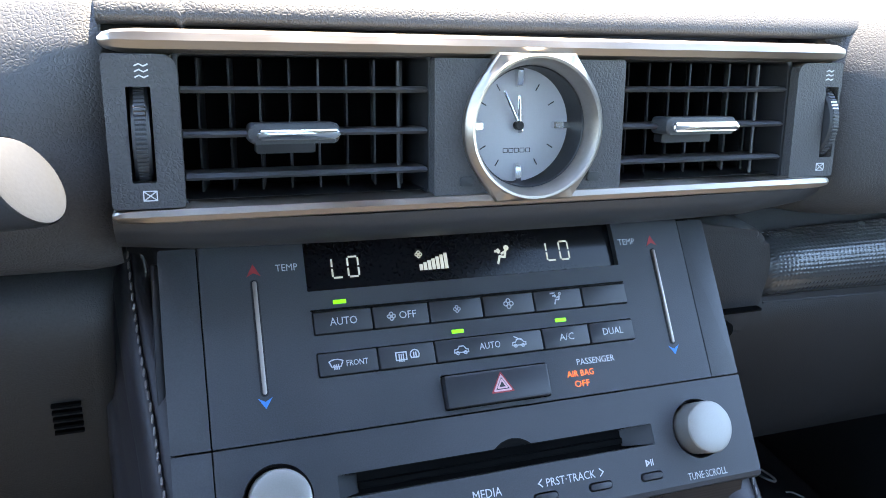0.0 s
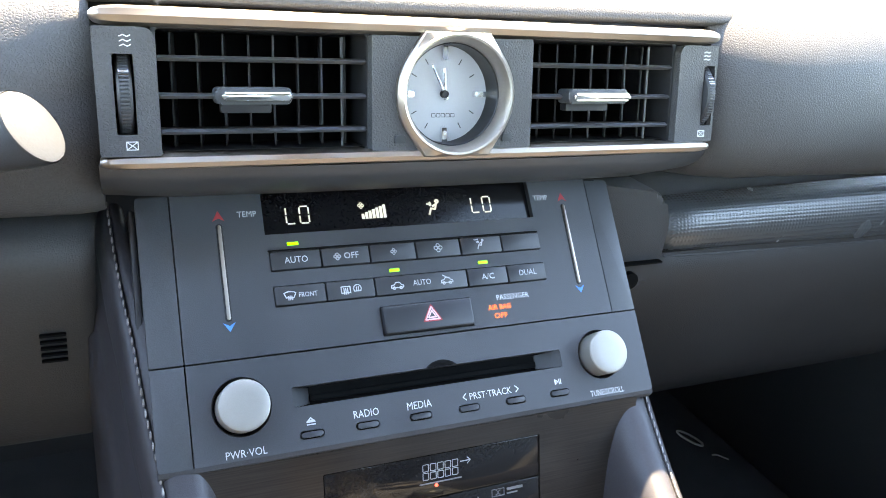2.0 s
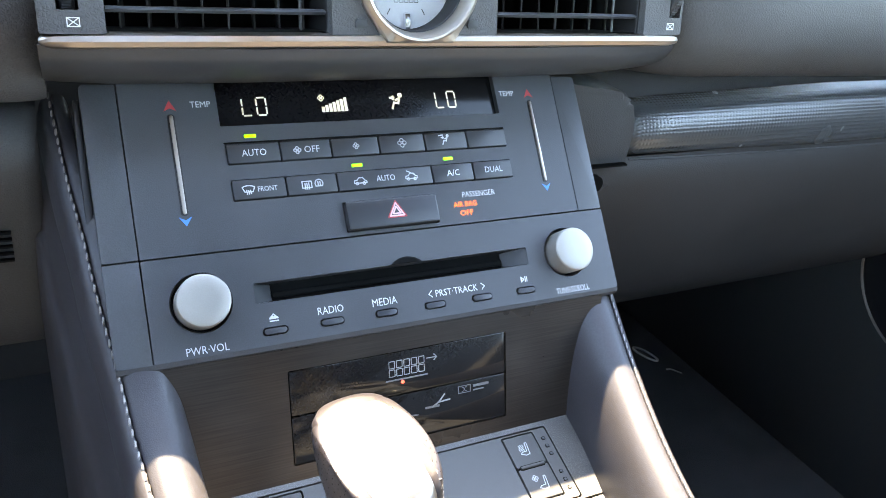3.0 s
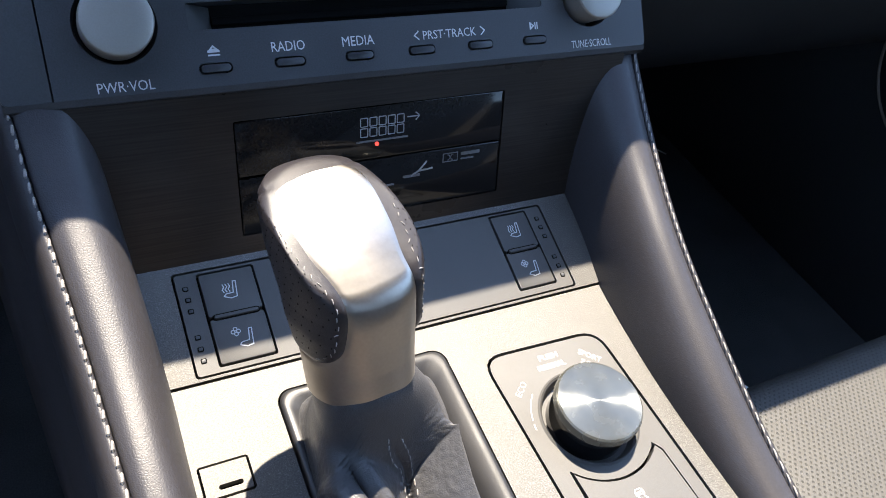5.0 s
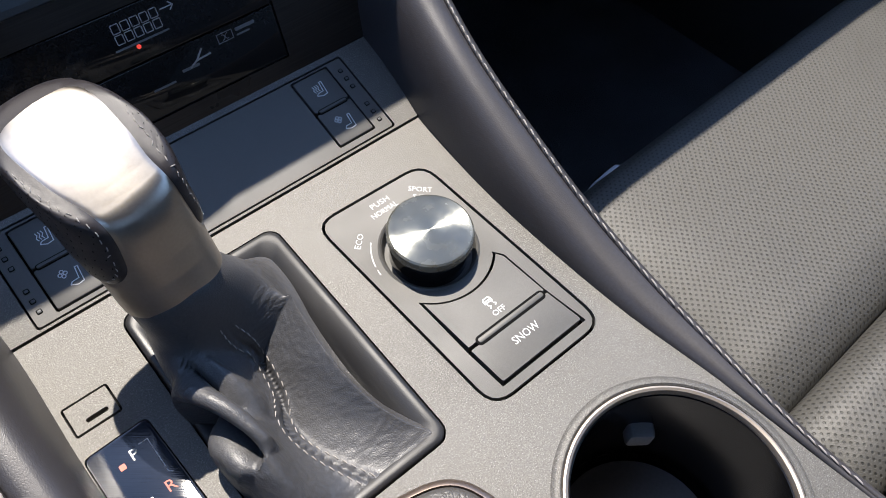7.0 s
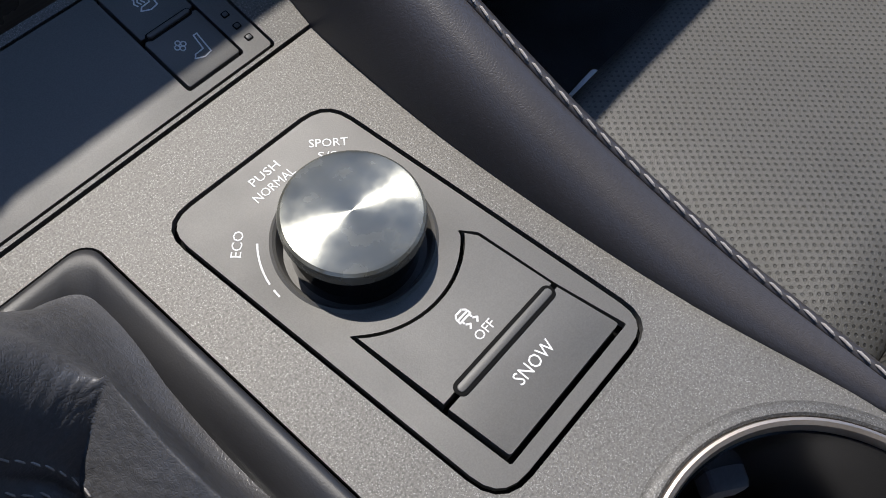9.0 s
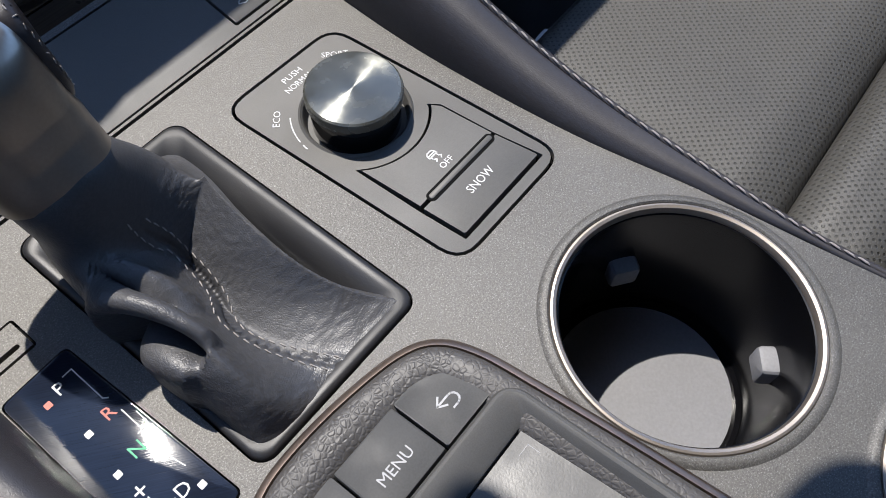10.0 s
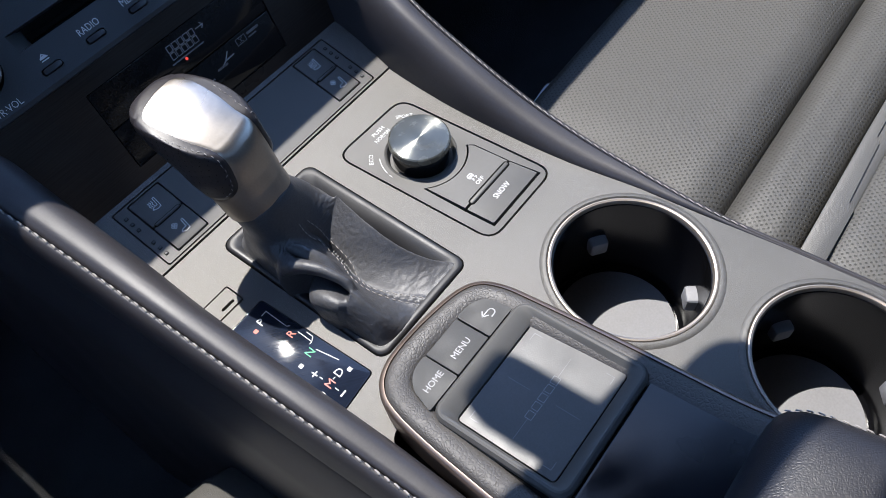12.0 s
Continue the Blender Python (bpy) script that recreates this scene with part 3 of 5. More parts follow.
def air_vent(m, label, u0, u1, pod0, pod1, slot0, slot1, handle, mirror):
    """An outlet: housing, three cross blades, upright vanes, a tab to steer with, and a pod with a thumb wheel."""
    vent = thing("air_vent", m, label, "air vent", "air outlets beside the clock")
    lo, hi = -26.5, 26.0
    bm = ring_plate(rrect(u0 - 2, lo - 2, u1 + 2, hi + 2, 2), rrect(u0, lo, u1, hi, 2), -46, -3.0, 0.6)
    part("housing", bm, PLASTIC_DARK, vent)
    part("link_rod", tube([(u1 - 9.5, lo + 1, -12), (u1 - 9.5, hi - 1, -12)], 0.8, 10), VANE, vent, "pale upright rod that links the blades")
    part("back", prism(rrect(u0 - 2, lo - 2, u1 + 2, hi + 2, 2), -48, -46), GAP, vent)
    part("sill", prism([(u0, -6), (u1, -6), (u1, -42), (u0, -42)][::-1], 0, 0.1), PLASTIC_DARK, vent).matrix_basis = Matrix.Translation((0, (lo + 1.2) * MM, 0)) @ Matrix.Rotation(radians(90), 4, "X")
    for v in (14.0, -1.9, -17.2):
        rings = [[(u, v - 1.0, -22), (u, v - 1.3, -10), (u, v - 1.1, -4.5), (u, v, -2.6), (u, v + 1.1, -4.5), (u, v + 1.3, -10), (u, v + 1.0, -22)] for u in (u0 + 0.3, u1 - 0.3)]
        part("blade", loft(rings), VANE, vent)
    count = 8
    for k in range(count):
        u = u0 + (u1 - u0) * (k + 0.6) / count
        bm = prism(rrect(-0.4, lo + 0.5, 0.4, hi - 0.5, 0.2, 2), -42, -24, 0.15)
        lean = Matrix.Translation((u * MM, 0, -0.024)) @ Matrix.Rotation(radians(-10 if mirror > 0 else -32), 4, "Y") @ Matrix.Translation((0, 0, 0.024))
        bmesh.ops.transform(bm, matrix=lean, verts=bm.verts)
        # two vanes are coloured lighter, as if light caught them
        part("vane", bm, VANE if k in (4, 6) else PLASTIC_DARK, vent)
    h0, h1 = handle
    tab = part("tab", prism(rrect(h0, -5.2, h1, 2.2, 2.2), -8, 3.2, 1.4), PLASTIC, vent)
    part("tab_edge", prism(rrect(h0 + 2.5, -3.6, h1 - 0.3, 0.2, 1.4), 3.0, 5.4, 1.2), CHROME, tab, "chrome front edge")
    part("tab_foot", prism(rrect(h0 + 3, -9.2, h1 - 8, -5.4, 0.8), -10, -4, 0.5), PLASTIC_DARK, tab)
    # pod with the wheel
    d = 4.0 if mirror > 0 else 2.0
    outer = round_poly([(pod0, lo), (pod1, lo), (pod1, hi), (pod0, hi)], [1.5, 1.0, 6.0, 1.5] if mirror > 0 else [1.0, 1.5, 1.5, 6.0])
    hole = rrect(slot0, -17.5, slot1, 15.2, 0.6, 2)
    pod = part("pod", plate(outer, [hole], -30, d), DASH, vent)
    part("slot_back", prism(rrect(slot0 - 0.5, -18, slot1 + 0.5, 16, 1, 2), -30, -24), GAP, pod)
    mid = (slot0 + slot1) / 2
    half = (slot1 - slot0) / 2 - 0.8
    rings = []
    for w, r in ((-half, 16.5), (-half + 0.3, 18.6), (-half + 1.3, 19.6), (half - 1.3, 19.6), (half - 0.3, 18.6), (half, 16.5)):
        rings.append([(mid + w, -1.5 + r * math.sin(2 * math.pi * k / 72), -13.5 + r * math.cos(2 * math.pi * k / 72)) for k in range(72)])
    wheel = part("wheel", loft(rings), BUTTON, pod)
    bm = bmesh.new()
    for k in range(-13, 14):
        a = 2 * math.pi * k / 78
        for j in range(5):
            w = mid - half + 1.9 + (2 * half - 3.8) * j / 4
            c = Vector((w, -1.5 + 19.7 * math.sin(a), -13.5 + 19.7 * math.cos(a)))
            bm2 = prism(rrect(-0.5, -0.5, 0.5, 0.5, 0.2, 1), -0.2, 0.45, 0.15)
            bmesh.ops.transform(bm2, matrix=Matrix.Translation(c * MM) @ Matrix.Rotation(-a, 4, "X"), verts=bm2.verts)
            merge(bm, bm2)
    part("knurl", bm, PLASTIC, wheel)
    part("wheel_mark", loft([[(mid + w, -1.5 + 19.8 * math.sin(a), -13.5 + 19.8 * math.cos(a)) for w in (-half + 1.2, half - 1.2)] for a in (0.36, 0.42, 0.5, 0.56)], closed=False), CHROME, wheel, "bright index mark")
    c = mid + (1.5 if mirror > 0 else -2.5)
    strokes([[(-1.1, k), (-0.4, k + 0.35), (0.4, k - 0.05), (1.1, k + 0.3)] for k in (-1.0, 0.0, 1.0)], d, 0.45, INK, pod, "open_mark", (c, 20.2), 1.9)
    strokes([[(-1, -0.75), (1, -0.75), (1, 0.75), (-1, 0.75), (-1, -0.75)], [(-1, -0.75), (1, 0.75)], [(-1, 0.75), (1, -0.75)]], d, 0.4, INK, pod, "shut_mark", (c, -22.0), 2.2)
    return vent


air_vent(AT_VENT, "black air outlet with chrome tab and ribbed thumb wheel", -134.5, -42.5, -159, -135, -152, -144, (-112, -79), 1)
air_vent(AT_VENT, "black air outlet with chrome tab beside the glove box", 43, 133, 134.5, 160.5, 151.5, 159, (64, 101), -1)

# block that carries the clock
clock = thing("clock", AT_VENT, "white clock dial in satin silver bezel showing five to twelve", "clock")
part("surround", plate(rrect(-42, -27, 42, 26, 1.2), [circle(0, -0.9, 27, 64)], -30, 3.5), DASH, clock, "grained dark surround")
outline = []
for k in range(192):
    a = 2 * math.pi * k / 192
    c, q = abs(math.cos(a)), abs(math.sin(a))
    r = 30.6 if q < 0.53 else min(30.5 / (0.818 * c + 0.571 * q), 29.2 / q)
    outline.append((r * math.cos(a), r * math.sin(a) - 0.9))
ring_at = lambda r, z: [(x, y, z) for x, y in circle(0, -0.9, r, 192)]
bm = loft([[(x, y, 1) for x, y in outline], [(x, y, 6.2) for x, y in outline], [(x, y, 7.4) for x, y in grown(outline, -0.7)], ring_at(29.0, 8.2), ring_at(28.2, 9.0), ring_at(27.2, 8.8), ring_at(26.2, 7.0), ring_at(25.2, 3.6), ring_at(24.7, 1.0), ring_at(24.7, -2.0)], (False, False))
part("bezel", bm, SATIN, clock, "satin silver bezel with flat top and foot", 30)
part("inner_wall", loft([[(x, y, 1.2) for x, y in circle(0, -0.9, 24.6, 96)], [(x, y, 0.6) for x, y in circle(0, -0.9, 24.1, 96)], [(x, y, -12) for x, y in circle(0, -0.9, 23.7, 96)]], (False, False)), PLASTIC_DARK, clock)
dial = part("dial", prism(circle(0, -0.9, 23.7, 96), -14, -11.6), PAPER, clock, "white dial")
for k in range(12):
    a = radians(30 * k)
    if k % 3 == 0:
        rings = []
        for r, w, h in ((15.8, 0.9, 0.3), (16.5, 1.5, 2.0), (20.5, 1.7, 2.8), (23.4, 1.5, 2.6)):
            c, s = math.cos(a), math.sin(a)
            rings.append([(r * c - q * s, r * s + q * c - 0.9, z) for q, z in ((-w, -11.6), (-w * 0.8, -11.6 + h), (w * 0.8, -11.6 + h), (w, -11.6))])
        part("marker", loft(rings), CHROME, dial, "polished hour marker")
    else:
        strokes([[(16.6, 0), (19.4, 0)]], -11.6, 0.5, INK_DARK, dial, "tick", (0, -0.9), 1.0, 30 * k)


def hand(angle, length, width):
    bm = prism(round_poly([(-width, -3), (width, -3), (width * 0.75, length), (-width * 0.75, length)], 0.3, 2), -9.4, -9.0, 0.12)
    bmesh.ops.transform(bm, matrix=Matrix.Translation((0, -0.0009, 0)) @ Matrix.Rotation(radians(angle), 4, "Z"), verts=bm.verts)
    part("clock_hand", bm, CHROME, clock)
    bm = prism(rrect(-width * 0.35, 4, width * 0.35, length - 1.5, 0.1, 1), -9.0, -8.95)
    bmesh.ops.transform(bm, matrix=Matrix.Translation((0, -0.0009, 0)) @ Matrix.Rotation(radians(angle), 4, "Z"), verts=bm.verts)
    part("hand_inlay", bm, INK_DARK, clock)


hand(2.5, 12.5, 0.75)
hand(27, 16.0, 0.6)
part("hub", lathe([(1.9, -11.5), (1.9, -8.7), (1.4, -8.4), (0.4, -8.4)], 0, -0.9, 24), PLASTIC_DARK, clock)
maker_mark(-11.6, 13.0, 1.7, 0.28, INK_DARK, dial, (0, -11.4))
for s in (-1, 1):
    part("clock_button", prism(round_poly([(s * 28.5 - 3, -23.5), (s * 28.5 + 3, -23.5), (s * 28.5 + 2.6, -19.6), (s * 28.5 - 2.6, -19.6)], 0.8), 3.3, 4.3, 0.4), BUTTON, clock)

# ======== climate panel ========
climate = thing("climate_panel", AT_PANEL, "dark grey climate control panel with display and two rows of buttons", "control panel")
ROW1, ROW2, HAZARD, DISPLAY = (-75, 27, 75, 37.2), (-75, 9.5, 75, 19.8), (-23.4, -10.8, 26.7, 4.4), (-75.4, 46.4, 74, 68.5)
holes = [rrect(a, b, c, d, 0.6, 2) for a, b, c, d in (ROW1, ROW2, HAZARD)]
part("face", plate(round_poly([(-118.6, -12.6), (112.4, -12.6), (112.4, 69), (74.6, 69), (74.6, 46), (-75.8, 46), (-75.8, 69), (-118.6, 69)], 0.3, 1), holes, -6, 0), PLASTIC, climate)
part("side_strip", prism(round_poly([(-134, -12.6), (-119.2, -12.6), (-119.2, 68), (-134, 68)], [0.5, 0.2, 0.2, 2]), -22, -0.2, 0.5), PLASTIC, climate, "grained side strip")
part("side_strip", prism(round_poly([(113, -12.6), (128, -12.6), (128, 66), (113, 66)], [0.5, 0.5, 2, 0.2]), -22, -0.2, 0.5), PLASTIC, climate)
part("side_cheek", prism(round_poly([(-138.5, -58), (-134.1, -58), (-134.1, 66), (-137, 66)], 1.0, 2), -70, -12.0, 1.0), PLASTIC_DARK, climate)
part("backing", prism(rrect(-130, -12, 124, 68, 1, 2), -26, -5), GAP, climate)
display = part("display", prism(rrect(DISPLAY[0], DISPLAY[1], DISPLAY[2], DISPLAY[3], 0.5, 2), -7, -2.4, 0.2), SCREEN, climate, "unlit black display glass")


def segments(x, y, pattern, h=9.2, w=5.6):
    """One figure of a seven-segment display."""
    bm = bmesh.new()
    t, g = 0.8, 0.4
    spans = {"a": (0 + g, h, w - g, h, 0), "b": (w, h / 2 + g, w, h - g, 1), "c": (w, g, w, h / 2 - g, 1), "d": (g, 0, w - g, 0, 0), "e": (0, g, 0, h / 2 - g, 1), "f": (0, h / 2 + g, 0, h - g, 1)}
    for key in pattern:
        x0, y0, x1, y1, up = spans[key]
        a, b = (t / 2, 0) if up else (0, t / 2)
        prism([(x + x0 - a, y + y0 - b), (x + x1 + a, y + y0 - b), (x + x1 + a, y + y1 + b), (x + x0 - a, y + y1 + b)], -2.4, -2.34, 0, bm)
    part("figure", bm, LAMP_WHITE, display, "lit figure")


for x in (-63.8, 38.8):
    segments(x, 51.6, "def", 8.8, 4.6)
    segments(x + 7.0, 51.6, "abcdef", 8.8, 4.6)
strokes(FAN, -2.4, 0.5, LAMP_WHITE, display, "fan_symbol", (-24.3, 59.2), 1.7)
bm = bmesh.new()
for k in range(7):
    prism(rrect(-24.6 + 2.0 * k, 51.8, -23.0 + 2.0 * k, 54.6 + 0.75 * k, 0.1, 1), -2.4, -2.34, 0, bm)
part("fan_steps", bm, LAMP_WHITE, display, "lit fan speed steps")
strokes(PERSON, -2.4, 1.1, LAMP_WHITE, display, "airflow_symbol", (16.6, 56), 4.3)


def button_row(name, cells, y0, y1):
    for x0, x1 in cells:
        yield part(name, prism(rrect(x0 + 0.35, y0 + 0.5, x1 - 0.35, y1 - 0.5, 0.5, 2), -6, 1.1, 0.5), BUTTON, climate)


part("row_lip", prism(rrect(-75.5, 37.3, 75, 38.0, 0.2, 1), -0.4, 0.5, 0.2), GAP, climate)
cells = [(-75, -49.7), (-49.7, -24.4), (-24.4, 0.8), (0.8, 26.2), (26.2, 51.0), (51.0, 75)]
one = list(button_row("button", cells, ROW1[1], ROW1[3]))
cells = [(-75, -49.5), (-49.5, -24.2), (-24.2, 27.2), (27.2, 51.2), (51.2, 75)]
two = list(button_row("button", cells, ROW2[1], ROW2[3]))
Z = 1.1
lettering("AUTO", -62.3, 32.2, Z, 3.3, INK_DIM, one[0], 11.6)
lettering("OFF", -34.2, 32.2, Z, 3.2, INK_DIM, one[1], 7.6)
strokes(FAN, Z, 0.55, INK_DIM, one[1], "fan_symbol", (-41.5, 32.0), 1.9)
strokes(FAN, Z, 0.4, INK_DIM, one[2], "fan_symbol", (-11.5, 32.3), 1.7)
strokes(FAN, Z, 0.45, INK_DIM, one[3], "fan_symbol", (13.4, 32.4), 2.5)
strokes(PERSON + [[(-1.3, 0.9), (-0.5, 0.95)]], Z, 0.6, INK_DIM, one[4], "airflow_symbol", (38.5, 32.6), 2.8)
SCREEN_ICON = [arc(0, -2.2, 2.9, 60, 120, 6), [(-1.45, 0.3), (-0.95, -0.8), (0.95, -0.8), (1.45, 0.3)]] + [[(x, -0.4), (x - 0.12, -0.7), (x + 0.1, -1.05), (x, -1.35)] for x in (-0.45, 0, 0.45)]
strokes(SCREEN_ICON, Z, 0.5, INK_DIM, two[0], "demist_symbol", (-67.5, 15.0), 2.0)
lettering("FRONT", -58.6, 14.4, Z, 2.4, INK_DIM, two[0], 9.2)
strokes([[(-1, -0.7), (1, -0.7), (1, 0.7), (-1, 0.7), (-1, -0.7)]] + [[(x, -1.0), (x, 0.35)] for x in (-0.4, 0, 0.4)], Z, 0.5, INK_DIM, two[1], "demist_symbol", (-39.6, 14.6), 2.3)
strokes([arc(0, 0, 0.9, -30, 210, 8) + [(-0.75, -0.6), (0.75, -0.6), (0.78, -0.45)], [(-0.2, -0.4), (-0.2, 0.4)], [(0.25, -0.4), (0.25, 0.4)]], Z, 0.5, INK_DIM, two[1], "mirror_symbol", (-33.6, 14.8), 2.2)
strokes(CAR_ICON, Z, 0.5, INK_DIM, two[2], "recirculation_symbol", (-12.4, 14.2), 3.0)
lettering("AUTO", 1.2, 14.8, Z, 3.0, INK_DIM, two[2], 10.0)
strokes(CAR_ICON + [[(-0.7, 1.0), (0.6, 0.3)]], Z, 0.5, INK_DIM, two[2], "fresh_air_symbol", (15.2, 14.4), 3.0)
lettering("A/C", 39.2, 14.6, Z, 3.2, INK_DIM, two[3], 7.4)
lettering("DUAL", 63.6, 14.8, Z, 3.2, INK_DIM, two[4], 10.6)
for x, y in ((-62.8, 40.6), (-12.4, 22.6), (38.2, 22.6)):
    part("indicator", prism(rrect(x - 2.8, y - 0.85, x + 2.8, y + 0.85, 0.3, 2), -0.5, 0.25, 0.1), LAMP_GREEN, climate, "lit green indicator")
hazard = part("hazard_button", prism(rrect(HAZARD[0] + 0.6, HAZARD[1] + 0.6, HAZARD[2] - 0.6, HAZARD[3] - 0.6, 1.0, 3), -6, 3.2, 1.0), BUTTON, climate, "wide hazard light button")
tri_at = (3.0, -3.0)
for size, w, mat_ in ((4.9, 0.7, INK_RED), (3.9, 0.8, INK_PINK), (2.1, 0.7, INK_PINK)):
    strokes([[(-size, -size * 0.62), (size, -size * 0.62), (0, size * 1.05), (-size, -size * 0.62)]], 3.2, w, mat_, hazard, "warning_triangle", tri_at, 1.0)
lettering("PASSENGER", 52.2, 2.6, 0, 2.9, INK_DIM, climate, 19.6)
lettering("AIR BAG", 43.2, -2.4, 0, 2.8, LAMP_AMBER, climate, 13.6, name="airbag_lamp")
lettering("OFF", 43.2, -7.1, 0, 2.8, LAMP_AMBER, climate, 7.6, name="airbag_lamp")
for x, tx in ((-97.1, -83.4), (95.2, 81.4)):
    slide = part("temperature_slider", prism(rrect(x - 0.85, 5.8, x + 0.85, 52.3, 0.8, 4), -0.6, 0.9, 0.5), SATIN, climate, "satin metal touch slider")
    part("slider_edge", prism(rrect(x - 1.7, 5.0, x + 1.7, 53.0, 1.5, 4), -0.4, 0.15, 0.1), PLASTIC_DARK, slide)
    lettering("TEMP", tx, 57.2, 0, 2.9, INK_DIM, climate, 9.2)
    part("warm_arrow", prism([(x - 2.9, 54.3), (x, 55.8), (x + 2.9, 54.3), (x, 59.6)], 0, 0.06), INK_RED, climate)
    part("cool_arrow", prism([(x - 2.9, 4.6), (x, 0.2), (x + 2.9, 4.6), (x, 3.0)], 0, 0.06), INK_BLUE, climate)

# ======== audio unit ========
audio = thing("audio_unit", AT_PANEL, "dark grey car radio with two silver knobs and a disc slot", "car radio")
slot = rrect(-72.2, -38.8, 74, -29.4, 0.8, 2)
knob_holes = [circle(-95.7, -34.8, 13.6, 48), circle(98.6, -35.0, 13.6, 48)]
small = [(-65.1, "eject"), (-38.0, "RADIO"), (-10.5, "MEDIA"), (15.8, "back"), (42.6, "next"), (69.0, "play")]
slots = [rrect(x - 5.9, -54.1, x + 5.9, -50.3, 1.7, 4) for x, _ in small]
part("face", plate(round_poly([(-118.6, -58.5), (128, -58.5), (128, -13.4), (-118.6, -13.4)], [0.4, 2, 0.3, 0.3]), [slot, *knob_holes, *slots], -10, 0), PLASTIC, audio)
part("side_strip", prism(round_poly([(-134, -58.5), (-119.2, -58.5), (-119.2, -13.4), (-134, -13.4)], [2, 0.2, 0.2, 0.3]), -22, -0.2, 0.5), PLASTIC, audio, "grained side strip")
part("chin", loft([[(x, -58.5, 0), (x, -60.6, -1.0), (x, -61.8, -3.5), (x, -62, -8), (x, -56, -14)] for x in (-134, -60, 0, 60, 128)], closed=False), PLASTIC, audio)
part("backing", prism(rrect(-130, -58, 124, -13.4, 1, 2), -40, -9), GAP, audio)
tray = part("slot_wedge", loft([[(-72.2, -38.8, -0.4), (-72.2, -29.4, -0.4), (-62.8, -30.2, -8.5), (-62.8, -37.6, -8.5)]] * 1 + [[(-72.2, -38.8, -9), (-72.2, -29.4, -9), (-62.8, -30.2, -9), (-62.8, -37.6, -9)]]), BUTTON, audio)
part("slot_wedge", loft([[(74, -29.4, -0.4), (74, -38.8, -0.4), (62, -37.6, -8.5), (62, -30.2, -8.5)], [(74, -29.4, -9), (74, -38.8, -9), (62, -37.6, -9), (62, -30.2, -9)]]), BUTTON, audio)
part("slot_felt", prism(rrect(-62.6, -36.4, 61.8, -33.6, 0.5, 2), -9, -7.2, 0.4), GAP, audio, "felt lips of the disc slot")
part("finger_notch", prism([(x, y) for x, y in arc(4.5, -38.6, 12.6, 47, 133, 12)], -3, 0.06), GAP, audio)
for x, _ in small:
    part("key", prism(rrect(x - 5.2, -53.5, x + 5.2, -50.9, 1.3, 4), -6, 0.9, 0.6), BUTTON, audio)
strokes([[(-1.5, 0.1), (1.5, 0.1), (0, 1.6), (-1.5, 0.1)], [(-1.4, 0.35), (1.4, 0.35)], [(-0.9, 0.7), (0.9, 0.7)], [(-1.5, -0.8), (1.5, -0.8)]], 0, 0.55, INK_DIM, audio, "eject_symbol", (-65.1, -46.6), 1.3)
lettering("RADIO", -38.0, -46.5, 0, 3.6, INK, audio, 12.6)
lettering("MEDIA", -10.5, -46.6, 0, 3.6, INK, audio, 13.0)
lettering("PRST\u00b7TRACK", 29.0, -46.6, 0, 3.4, INK, audio, 24.0)
for s, x in ((1, 14.2), (-1, 44.2)):
    strokes([[(s * 0.9, 1.6), (-s * 0.9, 0), (s * 0.9, -1.6)]], 0, 0.5, INK, audio, "arrow_mark", (x, -46.5), 1.0)
strokes([[(-1.5, -1.2), (-1.5, 1.2), (0.1, 0), (-1.5, -1.2)], [(-1.2, -0.5), (-1.2, 0.5)], [(0.8, -1.2), (0.8, 1.2)], [(1.7, -1.2), (1.7, 1.2)]], 0, 0.5, INK, audio, "play_symbol", (69.0, -46.3), 1.1)
lettering("PWR\u00b7VOL", -95.8, -55.6, 0, 3.5, INK, audio, 18.4)
lettering("TUNE\u00b7SCROLL", 98.4, -55.6, 0, 3.2, INK, audio, 21.5)
for x in (-95.7, 98.6):
    base = part("knob_well", lathe([(13.55, -0.1), (13.0, -2.0), (12.6, -8)], x, -34.9, 48, (False, True)), PLASTIC_DARK, audio)
    knob = part("knob", lathe([(11.7, -4), (11.8, 8), (11.75, 9.0), (11.3, 9.7), (10.5, 10.05), (6, 10.15), (0.3, 10.15)], x, -34.9, 64), KNOB, audio, "satin silver rotary knob")

# ======== lower fascia under the radio ========
AT_FASCIA = pose(0, 0.1580, 0.0225, 73.2)
fascia = thing("lower_fascia", AT_FASCIA, "dark brushed fascia with glossy black lid under the radio", "fascia panel")
part("panel", plate(round_poly([(-106, 0), (106, 0), (118, 69), (-119, 69)], 1.0, 2), [rrect(-61.5, 10, 55.5, 58, 1)], -5, 0), SMOKED, fascia, "dark smoked panel with fine grain")
part("lid", prism(rrect(-61, 35.2, 55, 57.6, 0.8, 3), -6, -0.3, 0.4), LID, fascia, "glossy black lid")
part("drawer_front", prism(rrect(-61, 10.4, 55, 34.6, 0.8, 3), -6, -0.3, 0.4), LID, fascia, "glossy black drawer front")
part("backing", prism(rrect(-100, 2, 100, 66, 1), -14, -6), GAP, fascia)
for y, tall in ((51.2, 3.6), (46.8, 3.6)):
    maker_mark(-0.28, 20.0, tall, 0.4, INK_GREY, fascia, (-1.5, y))
part("maker_bar", prism(rrect(-13, 42.6, 10, 43.4, 0.3, 2), -0.3, -0.22), MARK, fascia)
strokes([[(9.5, 51.4), (15, 51.4), (13.4, 53)], [(15, 51.4), (13.4, 49.8)]], -0.28, 0.5, INK_GREY, fascia, "maker_arrow")
